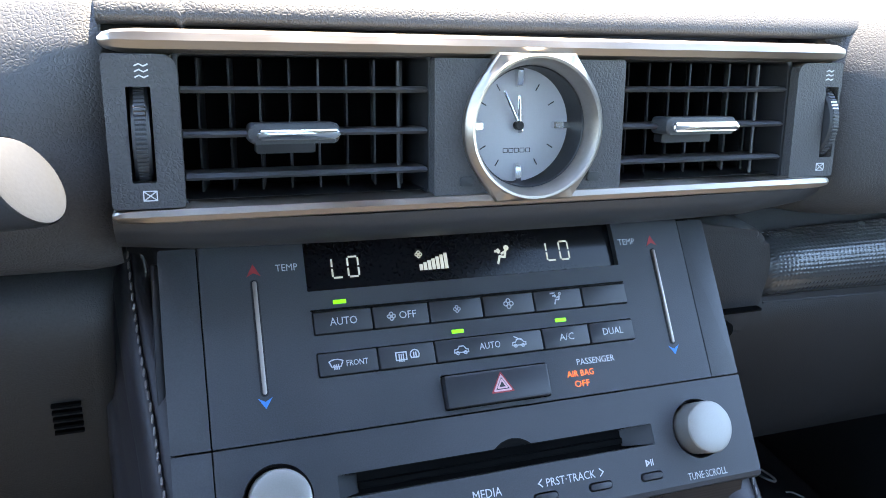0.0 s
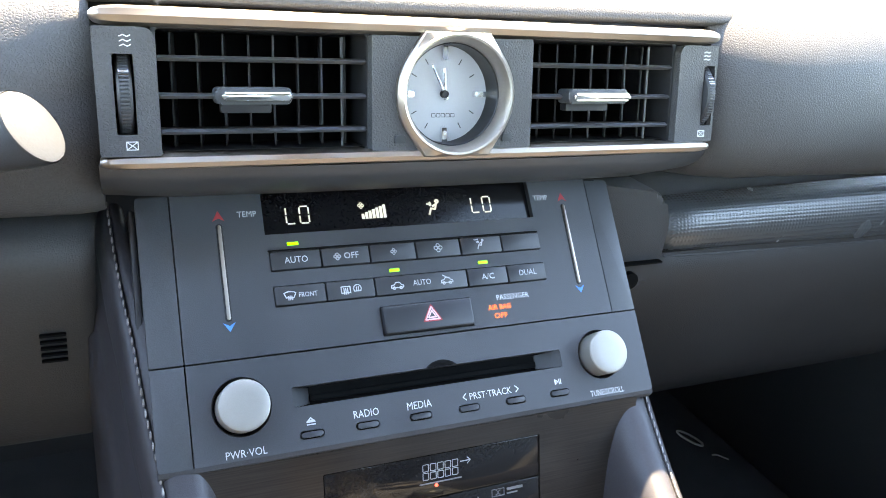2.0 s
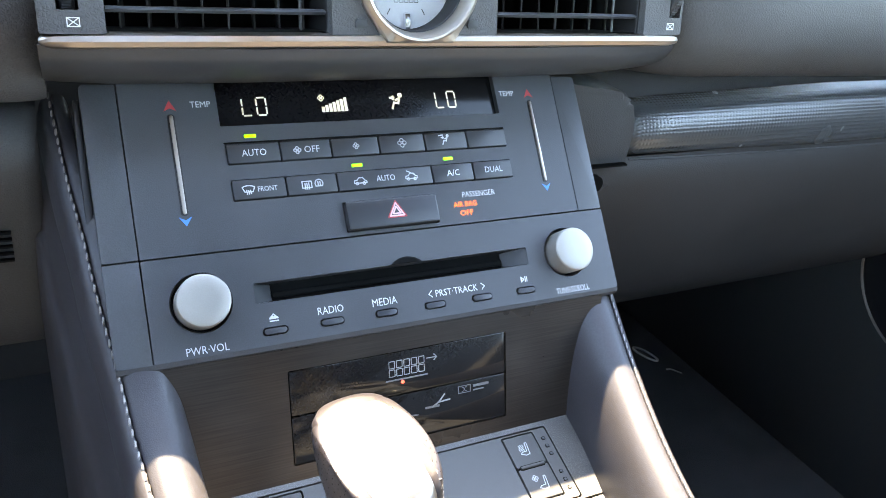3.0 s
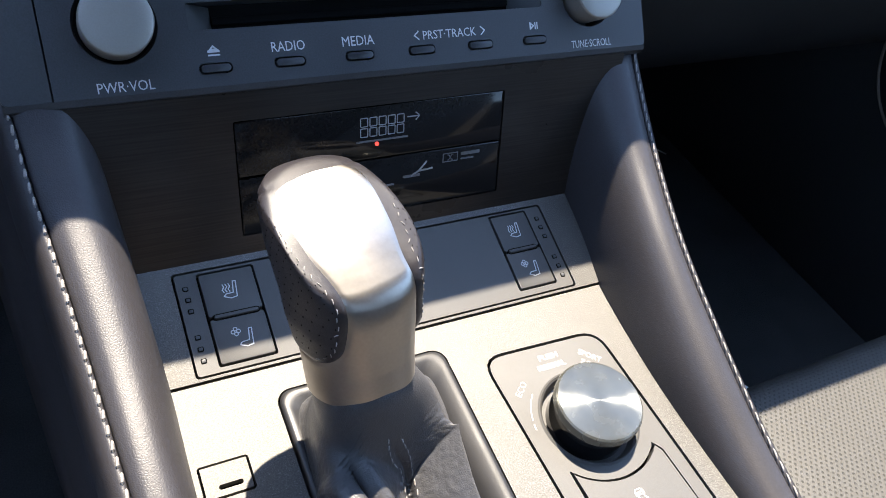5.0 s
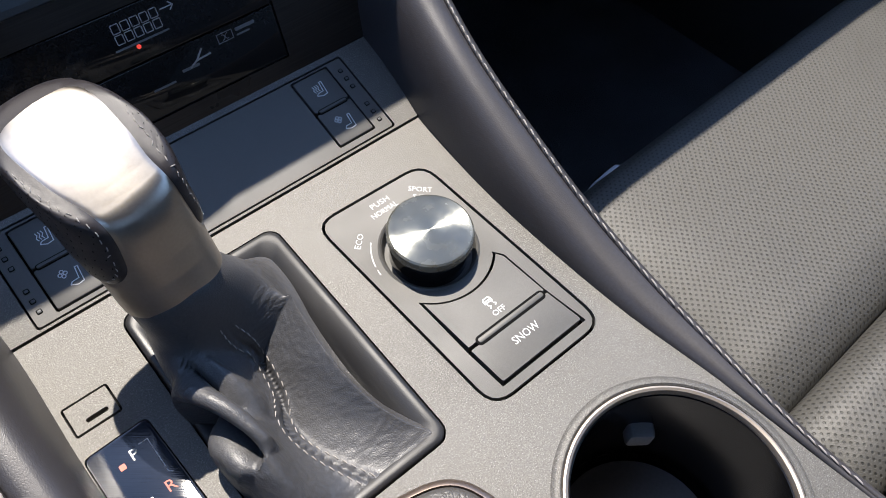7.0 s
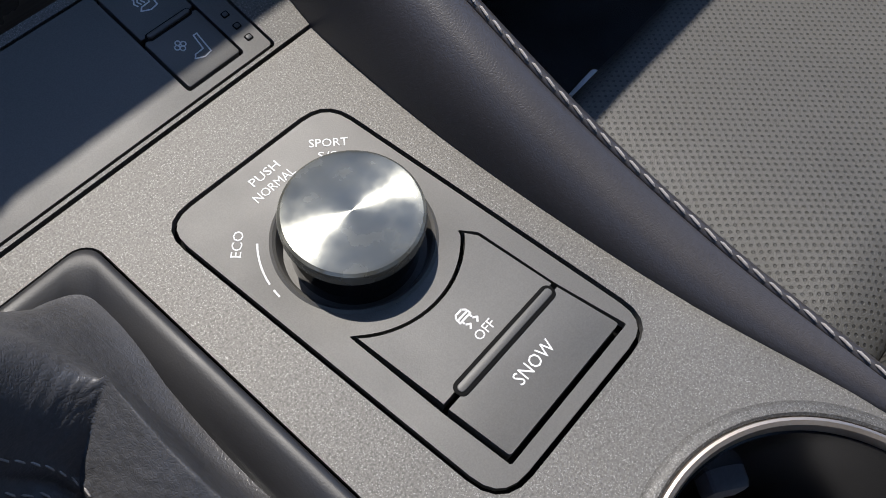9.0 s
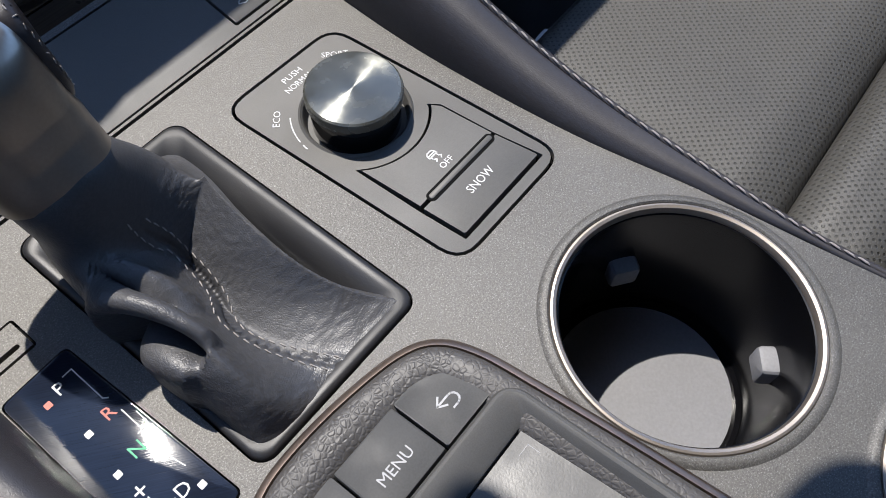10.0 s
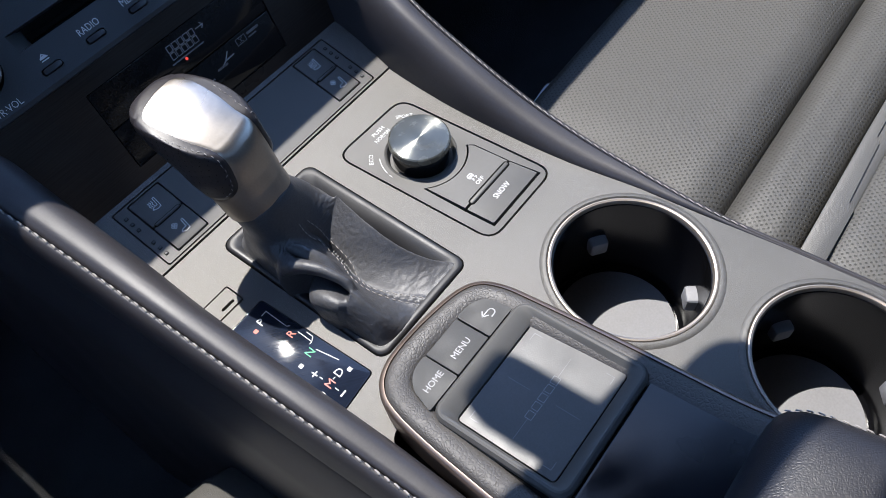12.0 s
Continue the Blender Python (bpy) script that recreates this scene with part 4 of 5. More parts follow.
part("signal_lamp", lathe([(0.9, -0.4), (0.9, 0.1), (0.4, 0.3), (0.1, 0.3)], -4, 41.5, 16), LAMP_RED, fascia, "small red security lamp")
strokes([[(27, 28.6), (34, 28.6), (34, 32.4), (27, 32.4), (27, 28.6)], arc(29.2, 30.5, 1.2, -90, 90, 6), arc(31.8, 30.5, 1.2, 90, 270, 6)], -0.28, 0.4, MARK, fascia, "licence_mark")
for x0, x1, y, h in ((35.6, 45, 30.6, 1.5), (35.6, 42, 28.6, 0.8), (8, 16, 24, 1.2), (-6, 4, 21.6, 0.9)):
    part("licence_bar", prism(rrect(x0, y, x1, y + h, 0.3, 2), -0.3, -0.22), MARK, fascia)
strokes([[(12, 24.6), (15.5, 26.4), (19, 30.2)], [(15.5, 26.4), (22, 26.8)]], -0.28, 0.8, INK_GREY, fascia, "licence_mark")

# ======== centre console ========
console = thing("center_console", AT_CONSOLE, "grey flaked centre console between padded black leather sides", "center console")
DIAL_PANEL = [(21.6, -15.6), (80.6, -15.8), (74.2, 90.4), (16.8, 92.0)]
CARD = rrect(-99, 67.6, -81.4, 80.8, 1.2, 3)
SHIFT_PLATE = [(-100.2, -15.2), (-73.2, -12.8), (-76.6, 60.4), (-101.0, 59.6)]
CUPS = [(50.8, -82.5), (60.5, -189.0)]
edge_right = [(93, 112), (89, 100), (86.2, 60), (87, 20), (90.2, -20), (96.8, -60), (101, -100), (106, -140), (111, -190), (114, -260)]
outline = [(-99, -260), (-97, -150), (-96.5, -70), (-99, -25), (-101, 22), (-103, 80), (-103.5, 112)]
outer = [(114, -260)] + [p for p in edge_right[::-1][1:]] + outline[::-1]
outer = [(-99, -260)] + outer[:-1]
boot_hole = rrect(-66.0, -13.0, 3.6, 101.5, 6, 6)
holes = [boot_hole, round_poly(DIAL_PANEL, 10), CARD, round_poly(SHIFT_PLATE, 2.5), *[circle(x, y, 43.6, 64) for x, y in CUPS], rrect(-96, -205, 2, -40, 8)]
part("top_panel", plate(outer, holes, -3, 0), CONSOLE, console, "satin grey plastic with metallic flakes")
part("under_tray", prism(rrect(-100, -259, 10, 110, 2), -40, -16), GAP, console)
part("under_tray", prism(rrect(10, -30, 84, 110, 2), -40, -6), GAP, console)

# sloping front shelf that carries the seat heater switches
shelf = thing("switch_shelf", AT_SWITCHES, "grey flaked shelf in the shade below the radio", "console shelf")
part("surround", plate([(-103.5, 0.6), (93, 0.6), (96, 50), (-106, 50)], [rrect(-91.2, 1.6, 78.0, 45.6, 1.5)], -3, 0), CONSOLE, shelf)
part("plate", plate(rrect(-90.3, 2.5, 77.1, 44.7, 1.2), [rrect(-82.2, 4.2, -59.6, 43.8, 1.2), rrect(49.4, 5.2, 69.4, 44.0, 1.2)], -3, -0.1), CONSOLE_FINE, shelf, "plain satin plate")
part("gap_floor", prism(rrect(-104, 0, 94, 50, 1), -8, -3.4), GAP, shelf)


def seat_switch(x0, x1, y0, y1, dots_x, lamp_first):
    """A pair of rocker buttons, warm above and cool below, with a ridge between and six small lamps."""
    switch = thing("seat_heater_switch", AT_SWITCHES, "dark rocker switch for heated and cooled seat", "switch", "seat heater switches")
    mid = (y0 + y1) / 2
    heat = part("heat_button", prism(rrect(x0 + 0.9, mid + 0.5, x1 - 0.9, y1 - 0.9, 0.8, 3), -3.2, 0.35, 0.4), CONSOLE_FINE, switch)
    cool = part("cool_button", prism(rrect(x0 + 0.9, y0 + 0.9, x1 - 0.9, mid - 0.5, 0.8, 3), -3.2, 0.35, 0.4), CONSOLE_FINE, switch)
    part("ridge", prism(rrect(x0 + 2.2, mid - 1.4, x1 - 2.2, mid + 1.4, 1.3, 4), -1, 0.5, 0.2), GAP, switch)
    part("ridge_cap", prism(rrect(x0 + 2.8, mid - 0.8, x1 - 2.8, mid + 0.8, 0.7, 4), 0.3, 1.3, 0.5), CONSOLE_FINE, switch)
    xm = (x0 + x1) / 2
    strokes(SEAT_ICON + HEAT, 0.35, 0.4, INK_DIM, heat, "heat_symbol", (xm, (mid + y1) / 2 + 0.5), 3.8)
    strokes(SEAT_ICON, 0.35, 0.4, INK_DIM, cool, "cool_symbol", (xm + 1.0, (mid + y0) / 2 - 0.5), 3.8)
    strokes(FAN, 0.35, 0.35, INK_DIM, cool, "fan_symbol", (xm - 2.2, (mid + y0) / 2 + 2.6), 1.9)
    for k, v in enumerate((38.4, 33.6, 28.8, 17.8, 13.0, 8.2)):
        lamp = part("indicator", prism(rrect(dots_x - 1.1, v - 1.0, dots_x + 1.1, v + 1.0, 0.4, 2), -0.4, 0.15, 0.1), GAP, switch)
        part("lens", prism(rrect(dots_x - 0.75, v - 0.65, dots_x + 0.75, v + 0.65, 0.3, 2), 0.1, 0.3, 0.1), PLASTIC, lamp)


seat_switch(-82.2, -59.6, 4.2, 43.8, -87.0, 0)
seat_switch(49.4, 69.4, 5.2, 44.0, 73.6, 0)

# card pocket cover
cover = thing("card_slot_cover", AT_CONSOLE, "small square console cover with a finger slit", "cover")
part("lid", plate(grown(CARD, -0.9), [rrect(-93.4, 70.7, -85.2, 72.5, 0.8, 3)], -3, 0.15), CONSOLE, cover)
part("slit", prism(grown(CARD, 0.3), -6, -2.6), GAP, cover)

# ======== gear selector ========
selector = thing("gear_selector", AT_CONSOLE, "automatic gear lever with metal and leather knob above leather boot", "gear lever")
bm = loft([[(x, y, z) for x, y in rrect(-65.3 + d, -12.3 + d, 2.9 - d, 100.8 - d, 5.3, 6)] for d, z in ((0, -4), (0, 0.2), (0.5, 1.0), (1.8, 1.4), (4.0, 0.9), (7.5, -1.3), (10.5, -4.2), (12.0, -8), (12.4, -14))], (False, False))
part("boot_frame", bm, PLASTIC_DARK, selector, "dark moulded boot frame", 50)

NECK, LEAN = Vector((-46.2, 74.0, 38.0)), Vector((-0.09, 0.42, 1.0)).normalized()
SIDE = Vector((1, 0, 0))
CROWN = Vector((0.01, -0.22, 0.97)).normalized()
AHEAD = LEAN.cross(SIDE)


KNOB_TURN = radians(11)
K_SIDE = (SIDE * math.cos(KNOB_TURN) + AHEAD * math.sin(KNOB_TURN)).normalized()
K_AHEAD = (AHEAD * math.cos(KNOB_TURN) - SIDE * math.sin(KNOB_TURN)).normalized()


def box_point(a, hw, hd, power):
    c, s = math.cos(a), math.sin(a)
    f = (abs(c) ** power + abs(s) ** power) ** (-1 / power)
    return hw * f * c, hd * f * s


# the boot hangs in folds: each fold runs from the collar, by three bends, to the frame
FOLDS = [  # direction at the collar, then the bends
    (284, (-39.5, 56, 20), (-35, 51.5, 7), (-36, 37, 1.5), (-41, 20, -1), (-28, -11, 0.5)),  # stitched seam in the valley
    (306, (-31, 58.5, 27), (-26, 54, 15), (-27, 37, 10), (-26, 14, 2), (-14, -11, 0.5)),
    (328, (-21, 67, 32), (-15, 57.5, 24.5), (-17.0, 31, 17), (-13, 8, 6), (1, -11, 0.5)),  # sharp ridge
    (345, (-18.5, 73, 30), (-12.5, 64, 5), (-13.2, 38, -11), (-11, 17, -10), (1, 8, -10)),
    (15, (-24, 76, 31), (-17, 78, 20), (-12, 66, 1), (-9, 54, -7), (1, 45, -9)),
    (50, (-29, 84, 32), (-22, 88, 25), (-12, 92, 13), (-5, 94, 4), (1, 99, -3)),
    (92, (-45, 92, 34), (-45, 95, 28), (-42, 97, 15), (-41, 98, 5), (-40, 99, -3)),
    (135, (-58, 84, 33), (-60, 84, 27), (-61, 88, 15), (-62, 93, 5), (-63, 99, -3)),
    (180, (-62.5, 72, 31), (-64, 70, 25), (-64, 65, 13), (-63, 60, 5), (-63, 54, -3)),
    (214, (-60.5, 62, 31), (-62.5, 59, 27), (-66, 46, 18), (-67.5, 30, 12), (-63, 22, -3)),
    (234, (-55.5, 57, 31), (-57, 54, 29), (-60, 38, 27), (-62, 3, 18), (-63, -11, -3)),
    (250, (-51, 56, 29), (-52, 52, 27), (-52, 34, 32), (-54, 0, 22), (-50, -11, 0.5)),
    (268, (-45, 56, 25), (-44, 52, 19), (-46, 33, 19), (-47, 7, 10), (-39, -11, 0.5)),
]
bm = bmesh.new()
sharp = bm.edges.layers.float.new("crease_edge")
point = bm.verts.layers.float.new("crease_vert")
columns = []
for a, *bends in FOLDS:
    ray = SIDE * math.cos(radians(a)) + AHEAD * math.sin(radians(a))
    top = NECK + LEAN * 5.0 + 18.7 * ray
    hem = Vector(bends[-1]) - Vector((0, 0, 8))
    columns.append([bm.verts.new(Vector(p) * MM) for p in (NECK + LEAN * 9.0 + 16.6 * ray, top, *bends, hem)])
for a, b in zip(columns, columns[1:] + columns[:1]):
    for k in range(len(a) - 1):
        bm.faces.new((a[k], a[k + 1], b[k + 1], b[k]))
columns[2][3][point] = 1.0
for a, b in ((0, 1), (1, 2)):
    bm.edges.get((columns[a][3], columns[b][3]))[sharp] = 1.0
for a, b in zip(columns, columns[1:] + columns[:1]):
    bm.edges.get((a[6], b[6]))[sharp] = 0.9
for col in (2, 5, 7, 10):
    columns[col][6][point] = 0.8
for col, first, amount in ((0, 3, 0.8), (2, 3, 0.97), (4, 3, 0.3), (11, 4, 0.3)):
    for k in range(first, 6):
        bm.edges.get((columns[col][k], columns[col][k + 1]))[sharp] = amount
cage = finish("cage", bm, BOOT)
mod = cage.modifiers.new("round", "SUBSURF")
mod.levels = mod.render_levels = 5
bpy.context.view_layer.update()
me = bpy.data.meshes.new_from_object(cage.evaluated_get(bpy.context.evaluated_depsgraph_get()))
bpy.data.objects.remove(cage)
bm = bmesh.new()
bm.from_mesh(me)
bm.normal_update()
SEAM = spline([(-43.2, 62.5, 0), *[(x, y, 0) for x, y, z in FOLDS[0][1:]]], 10)


def off_line(p, line):
    """Distance of a point in plan from a line of points, and how far along it lies."""
    return min(((Vector((p.x, p.y, 0)) - Vector((q[0], q[1], 0))).length, k / (len(line) - 1)) for k, q in enumerate(line))


SLIT = spline([(-67.5, 47, 0), (-63.5, 38, 0), (-59.5, 27, 0), (-57, 18, 0), (-56, 13, 0)], 8)
SLIT_2 = spline([(-59, 56, 0), (-54.5, 46, 0), (-50.5, 36, 0), (-48, 26, 0)], 8)
moves = []
for v in bm.verts:
    p = v.co / MM
    n = v.normal
    d = 0.0
    if p.z > -4:
        free = min(1.0, (p.z + 4) / 5) * min(1.0, max(0.0, ((p - NECK).length - 19) / 14))
        gap, along = off_line(p, SLIT)
        d += (-13.0 * math.exp(-(gap / 2.2) ** 2) + 2.6 * math.exp(-((gap - 5.0) / 3.0) ** 2)) * min(1, (1 - along) * 5)
        gap, along = off_line(p, SLIT_2)
        d += (-5.0 * math.exp(-(gap / 2.0) ** 2) + 1.6 * math.exp(-((gap - 4.5) / 2.6) ** 2)) * min(1, (1 - along) * 4) * min(1, along * 4)
        gap, along = off_line(p, SEAM)
        d += free * (-0.7 * math.exp(-(gap / 0.7) ** 2) + 0.5 * math.exp(-((gap - 2.2) / 1.2) ** 2))
        # soft wrinkles, and finer ones that cross the folds
        d += free * (0.45 * noise.noise(p * 0.075) + 0.15 * noise.noise(p * 0.19 + Vector((5, 1, 2))))
        fine = noise.noise(Vector((p.x * 0.12, p.y * 0.55, p.z * 0.4)) + Vector((0, noise.noise(p * 0.08) * 2.5, 0)))
        d += free * 0.28 * max(0.0, 0.4 - abs(fine)) * -1.6
    moves.append(n * d * MM)
for v, d in zip(bm.verts, moves):
    v.co += d
bpy.data.meshes.remove(me)
boot = part("boot", bm, BOOT, selector, "black leather boot with crisp folds", 50)

# two lines of pale thread down the rear seam
bpy.context.view_layer.update()
bm = bmesh.new()
for off in (-2.3, 2.3):
    path = []
    for k in range(len(SEAM) - 1):
        along = (SEAM[k + 1] - SEAM[k]).normalized()
        q = SEAM[k] + Vector((along.y, -along.x, 0)) * off
        found, at, normal, face_index = boot.ray_cast(Vector((q.x, q.y, 70)) * MM, Vector((0, 0, -1)))
        if found and at.z / MM > -1.5 and q.y < 57:
            path.append(at / MM + normal * 0.12)
    stitches(path, 2.5, 1.0, 0.27, bm)
part("boot_stitching", bm, THREAD, selector, "two rows of pale stitching")


# the knob: one dense skin, cut into metal shell and two leather cheeks
sections = [(0, 12.0, 11.4, 0.0, 2.0), (2, 13.4, 12.6, 0.0, 2.0), (5, 17.6, 16.6, 0.0, 2.05), (8, 17.7, 16.7, 0.0, 2.1), (16, 17.6, 16.7, 0.0, 2.25), (24, 17.7, 17.6, 0.0, 2.45), (31, 18.3, 19.2, 0.0, 2.6), (38, 18.2, 20.8, 0.2, 2.65), (45, 18.6, 22.2, 0.4, 2.8), (52, 19.0, 23.0, 0.6, 3.0), (58, 19.0, 23.4, 0.8, 3.1), (64, 18.8, 23.2, 1.0, 3.1), (69, 17.9, 22.2, 1.2, 3.0), (74, 15.8, 20.0, 1.4, 2.8), (78, 11.0, 14.0, 1.4, 2.4), (79.8, 4.0, 5.0, 1.4, 2.0), (80, 0.03, 0.03, 1.4, 2.0)]
keys = np.array(sections)
N_K, M_K = 180, 150
grid = []
for j in range(M_K + 1):
    s = 80.0 * (1 - (1 - j / M_K) ** 1.35)
    w, d, off, power = (float(np.interp(s, keys[:, 0], keys[:, i])) for i in (1, 2, 3, 4))
    ring = []
    for k in range(N_K):
        a = 2 * math.pi * k / N_K
        x, y = box_point(a, w, d, power)
        p = NECK + LEAN * s + K_SIDE * x + K_AHEAD * (y + off)
        # slanting crown that faces up and to the rear
        over = (p - Vector((-46, 75.0, 89.6))).dot(CROWN) + ((p.x + 50) ** 2 + (p.y - 95) ** 2) / 170.0 - 1.6
        if over > -9.0:
            p -= CROWN * (over if over > 9.0 else (over + 9.0) ** 2 / 36.0)
        ring.append((p, s, x / w, (y + off) / d))
    grid.append(ring)


BORDER = np.array([(p.x, p.y) for p in spline([(q, b, 0) for q, b in ((-30, 60), (-9, 26), (-4, 19), (-1, 15.8), (3, 13.8), (9, 11.9), (15, 11.6), (21, 12.0), (30, 13.8), (38, 14.5), (44, 14.8), (49, 14.6), (52.4, 13.6), (54.4, 11.4), (55.5, 7.0), (56.0, 0.0), (59, -9), (74, -20))], 6)])


def cheek(entry):
    """How far a point lies inside the leather, in millimetres: positive inside."""
    p, s, u, v = entry
    q = (p - NECK).dot(K_AHEAD * 0.8 + LEAN * 0.6)
    x = abs((p - NECK - LEAN * s).dot(K_SIDE))
    low = s - 20.0
    at = lambda r: float(np.interp(r, BORDER[:, 0], BORDER[:, 1]))
    side = (x - at(q)) / math.hypot(1.0, (at(q + 0.6) - at(q - 0.6)) / 1.2)
    if low < 9.0 and side < 9.0:
        return 9.0 - math.hypot(9.0 - low, 9.0 - side)
    return min(low, side)


def raised(entry, c):
    p, s = entry[0], entry[1]
    out = (p - NECK - LEAN * (s * 0.86)).normalized()
    return p + out * (-0.35 + 1.5 * min(1.0, max(0.0, c) / 2.2) ** 0.6)


def sunk(entry, c):
    return entry[0] + (entry[0] - NECK - LEAN * (entry[1] * 0.86)).normalized() * (-0.35 * math.exp(-((c / 0.8) ** 2)))


shell, left_cheek, right_cheek = bmesh.new(), bmesh.new(), bmesh.new()
values = [[cheek(e) for e in ring] for ring in grid]
for j in range(M_K):
    for k in range(N_K):
        spots = [(j, k), (j, (k + 1) % N_K), (j + 1, (k + 1) % N_K), (j + 1, k)]
        quad = [(grid[a][b], values[a][b]) for a, b in spots]
        inner_loop, outer_loop = [], []
        for (e, c), (e2, c2) in zip(quad, quad[1:] + quad[:1]):
            if c > 0:
                inner_loop.append(raised(e, c))
            else:
                outer_loop.append(sunk(e, c))
            if (c > 0) != (c2 > 0):
                f = c / (c - c2)
                mid = (e[0].lerp(e2[0], f), e[1] + (e2[1] - e[1]) * f)
                inner_loop.append(raised(mid, 0.0))
                outer_loop.append(sunk(mid, 0.0))
        for loop, target in ((inner_loop, left_cheek if quad[0][0][2] < 0 else right_cheek), (outer_loop, shell)):
            if len(loop) > 2:
                target.faces.new([target.verts.new(p * MM) for p in loop])
for bm in (shell, left_cheek, right_cheek):
    bmesh.ops.remove_doubles(bm, verts=bm.verts, dist=0.00003)
part("knob_shell", shell, SHELL, selector, "satin silver metal shell", 40)
for bm in (left_cheek, right_cheek):
    part("knob_cheek", bm, GRIP, selector, "perforated black leather cheek", 60)
for sgn in (-1, 1):
    # pale seam along the rear border of each cheek
    runs = [[]]
    for j in range(34, M_K - 8):
        hits = [k for k in range(N_K) if grid[j][k][2] * sgn > 0.1 and grid[j][k][3] < 0.2 and values[j][k] > 1.9 >= min(values[j][(k + 1) % N_K], values[j][k - 1])]
        if hits:
            k = min(hits, key=lambda q: grid[j][q][3])
            at = raised(grid[j][k], values[j][k])
            if runs[-1] and (at - runs[-1][-1]).length > 4.0:
                runs.append([])
            runs[-1].append(at)
    bm = bmesh.new()
    for run in runs:
        if len(run) > 4:
            stitches(run, 1.7, 1.5, 0.2, bm, 0.1)
    part("cheek_seam", bm, THREAD, selector, "fine pale seam round the leather cheek")
bm = bmesh.new()
for sgn in (-1, 1):
    for j in range(26, 140, 6):
        for kk in range(0, N_K, 5):
            e = grid[j][(kk + (j // 5) % 2 * 2) % N_K]
            if cheek(e) > 2.0 and e[2] * sgn > 0.5 and e[3] < 0.6:
                c = e[0] + (e[0] - NECK - LEAN * (e[1] * 0.86)).normalized() * 1.12
                own = prism(circle(0, 0, 0.28, 6), -0.1, 0.1)
                turn = Vector((sgn, 0.3 * e[3], 0.15)).normalized().to_track_quat("Z", "Y").to_matrix().to_4x4()
                bmesh.ops.transform(own, matrix=Matrix.Translation(c * MM) @ turn, verts=own.verts)
                merge(bm, own)
tagged(part("perforation", bm, GAP, selector), kind="stuff")

# ======== gate indicator ========
gate = thing("gear_indicator", AT_CONSOLE, "glossy black gear position plate with printed gate letters", "gear indicator")
part("plate", prism(grown(round_poly(SHIFT_PLATE, 2.5), -0.6), -3, 0.3, 0.3), SCRATCHED, gate, "scratched glossy black plate")
part("rim", prism(grown(round_poly(SHIFT_PLATE, 2.5), 0.2), -6, -2.6), GAP, gate)
Z = 0.3
for word, x, y, mat_ in (("P", -86.2, 50.8, INK), ("R", -81.8, 33.8, INK_SALMON), ("N", -83.8, 19.2, surface("green_print", (0.10, 0.45, 0.25), 0.6)), ("D", -83.2, 0.6, INK), ("M", -90.2, 0.2, INK_SALMON), ("+", -91.0, 9.4, INK)):
    lettering(word, x, y, Z, 4.2 if word != "+" else 3.6, mat_, gate, None, 0, "gate_letter")
part("minus_mark", prism(rrect(-92.0, -8.8, -88.4, -7.9, 0.1, 1), Z, Z + 0.06), INK, gate)
for x, y, mat_ in ((-91.5, 49.0, INK_SALMON), (-89.6, 33.0, INK), (-91.8, 17.6, INK), (-96.4, -0.8, INK), (-79.0, -2.6, INK)):
    part("position_lamp", prism(rrect(x - 1.1, y - 1.1, x + 1.1, y + 1.1, 0.3, 2), Z, Z + 0.06), mat_, gate)
strokes([[(-83.4, 53.0), (-80.2, 53.0), (-80.2, 38.6), (-79.0, 37.4)], [(-79.0, 31.6), (-79.0, 22.4)], [(-76.6, 28), (-76.6, 24), (-79.0, 22.4), (-80.6, 22.4)], [(-80.8, 17.8), (-78.4, 5.0)], [(-87.6, 0.4), (-86.2, 0.4)], [(-90.6, 6.4), (-90.6, 4.6)], [(-90.4, -3.4), (-90.4, -5.6)]], Z, 0.4, INK, gate, "gate_line")

# ======== drive mode selector ========
mode = thing("drive_mode_selector", AT_CONSOLE, "drive mode dial of turned metal above two console buttons", "rotary selector")
DC = (48.2, 54.2)
panel_in = grown(round_poly(DIAL_PANEL, 10), -1.3)


def dial_edge(r, a0, a1, n=14):
    return arc(DC[0], DC[1], r, a0, a1, n)


upper = [(30.2, 8.9), (71.4, 9.2)] + [(69.6, 31.5), (66.8, 35.2)] + dial_edge(27.4, -46, -134, 16) + [(28.9, 35.4)]
upper_hole = upper
lower = round_poly([(31.2, -9.6), (74.0, -9.4), (71.6, 8.2), (30.0, 7.9)], [1.2, 1.2, 0.4, 0.4], 3)
dish = circle(DC[0], DC[1], 21.2, 64)
holes = [dish, round_poly([(30.2, -10.7), (75.2, -10.5), (72.2, 9.0), (70.4, 32.2), (67.2, 36.5)] + dial_edge(26.6, -46, -134, 16) + [(28.0, 36.5), (28.9, 8)], 0.4, 1)]
part("plate", plate(panel_in, holes, -3, -0.1), CONSOLE_FINE, mode, "satin grey switch plate")
part("gap_floor", prism(grown(round_poly(DIAL_PANEL, 9), 0.2), -9, -5), GAP, mode)
part("dish", lathe([(21.2, -0.1), (20.4, 0.5), (19.6, -0.2), (18.8, -2.4), (18.4, -4.8)], DC[0], DC[1], 72, (False, True)), CONSOLE_FINE, mode)
AT_DIAL = AT_CONSOLE @ Matrix.Translation((DC[0] * MM, DC[1] * MM, 0))
knob = part("dial_knob", lathe([(16.6, -5), (16.7, 7.6), (17.0, 8.2)], 0, 0, 72, (False, True)), GLOSS, mode, "gloss black dial side")
knob.location = (DC[0] * MM, DC[1] * MM, 0)
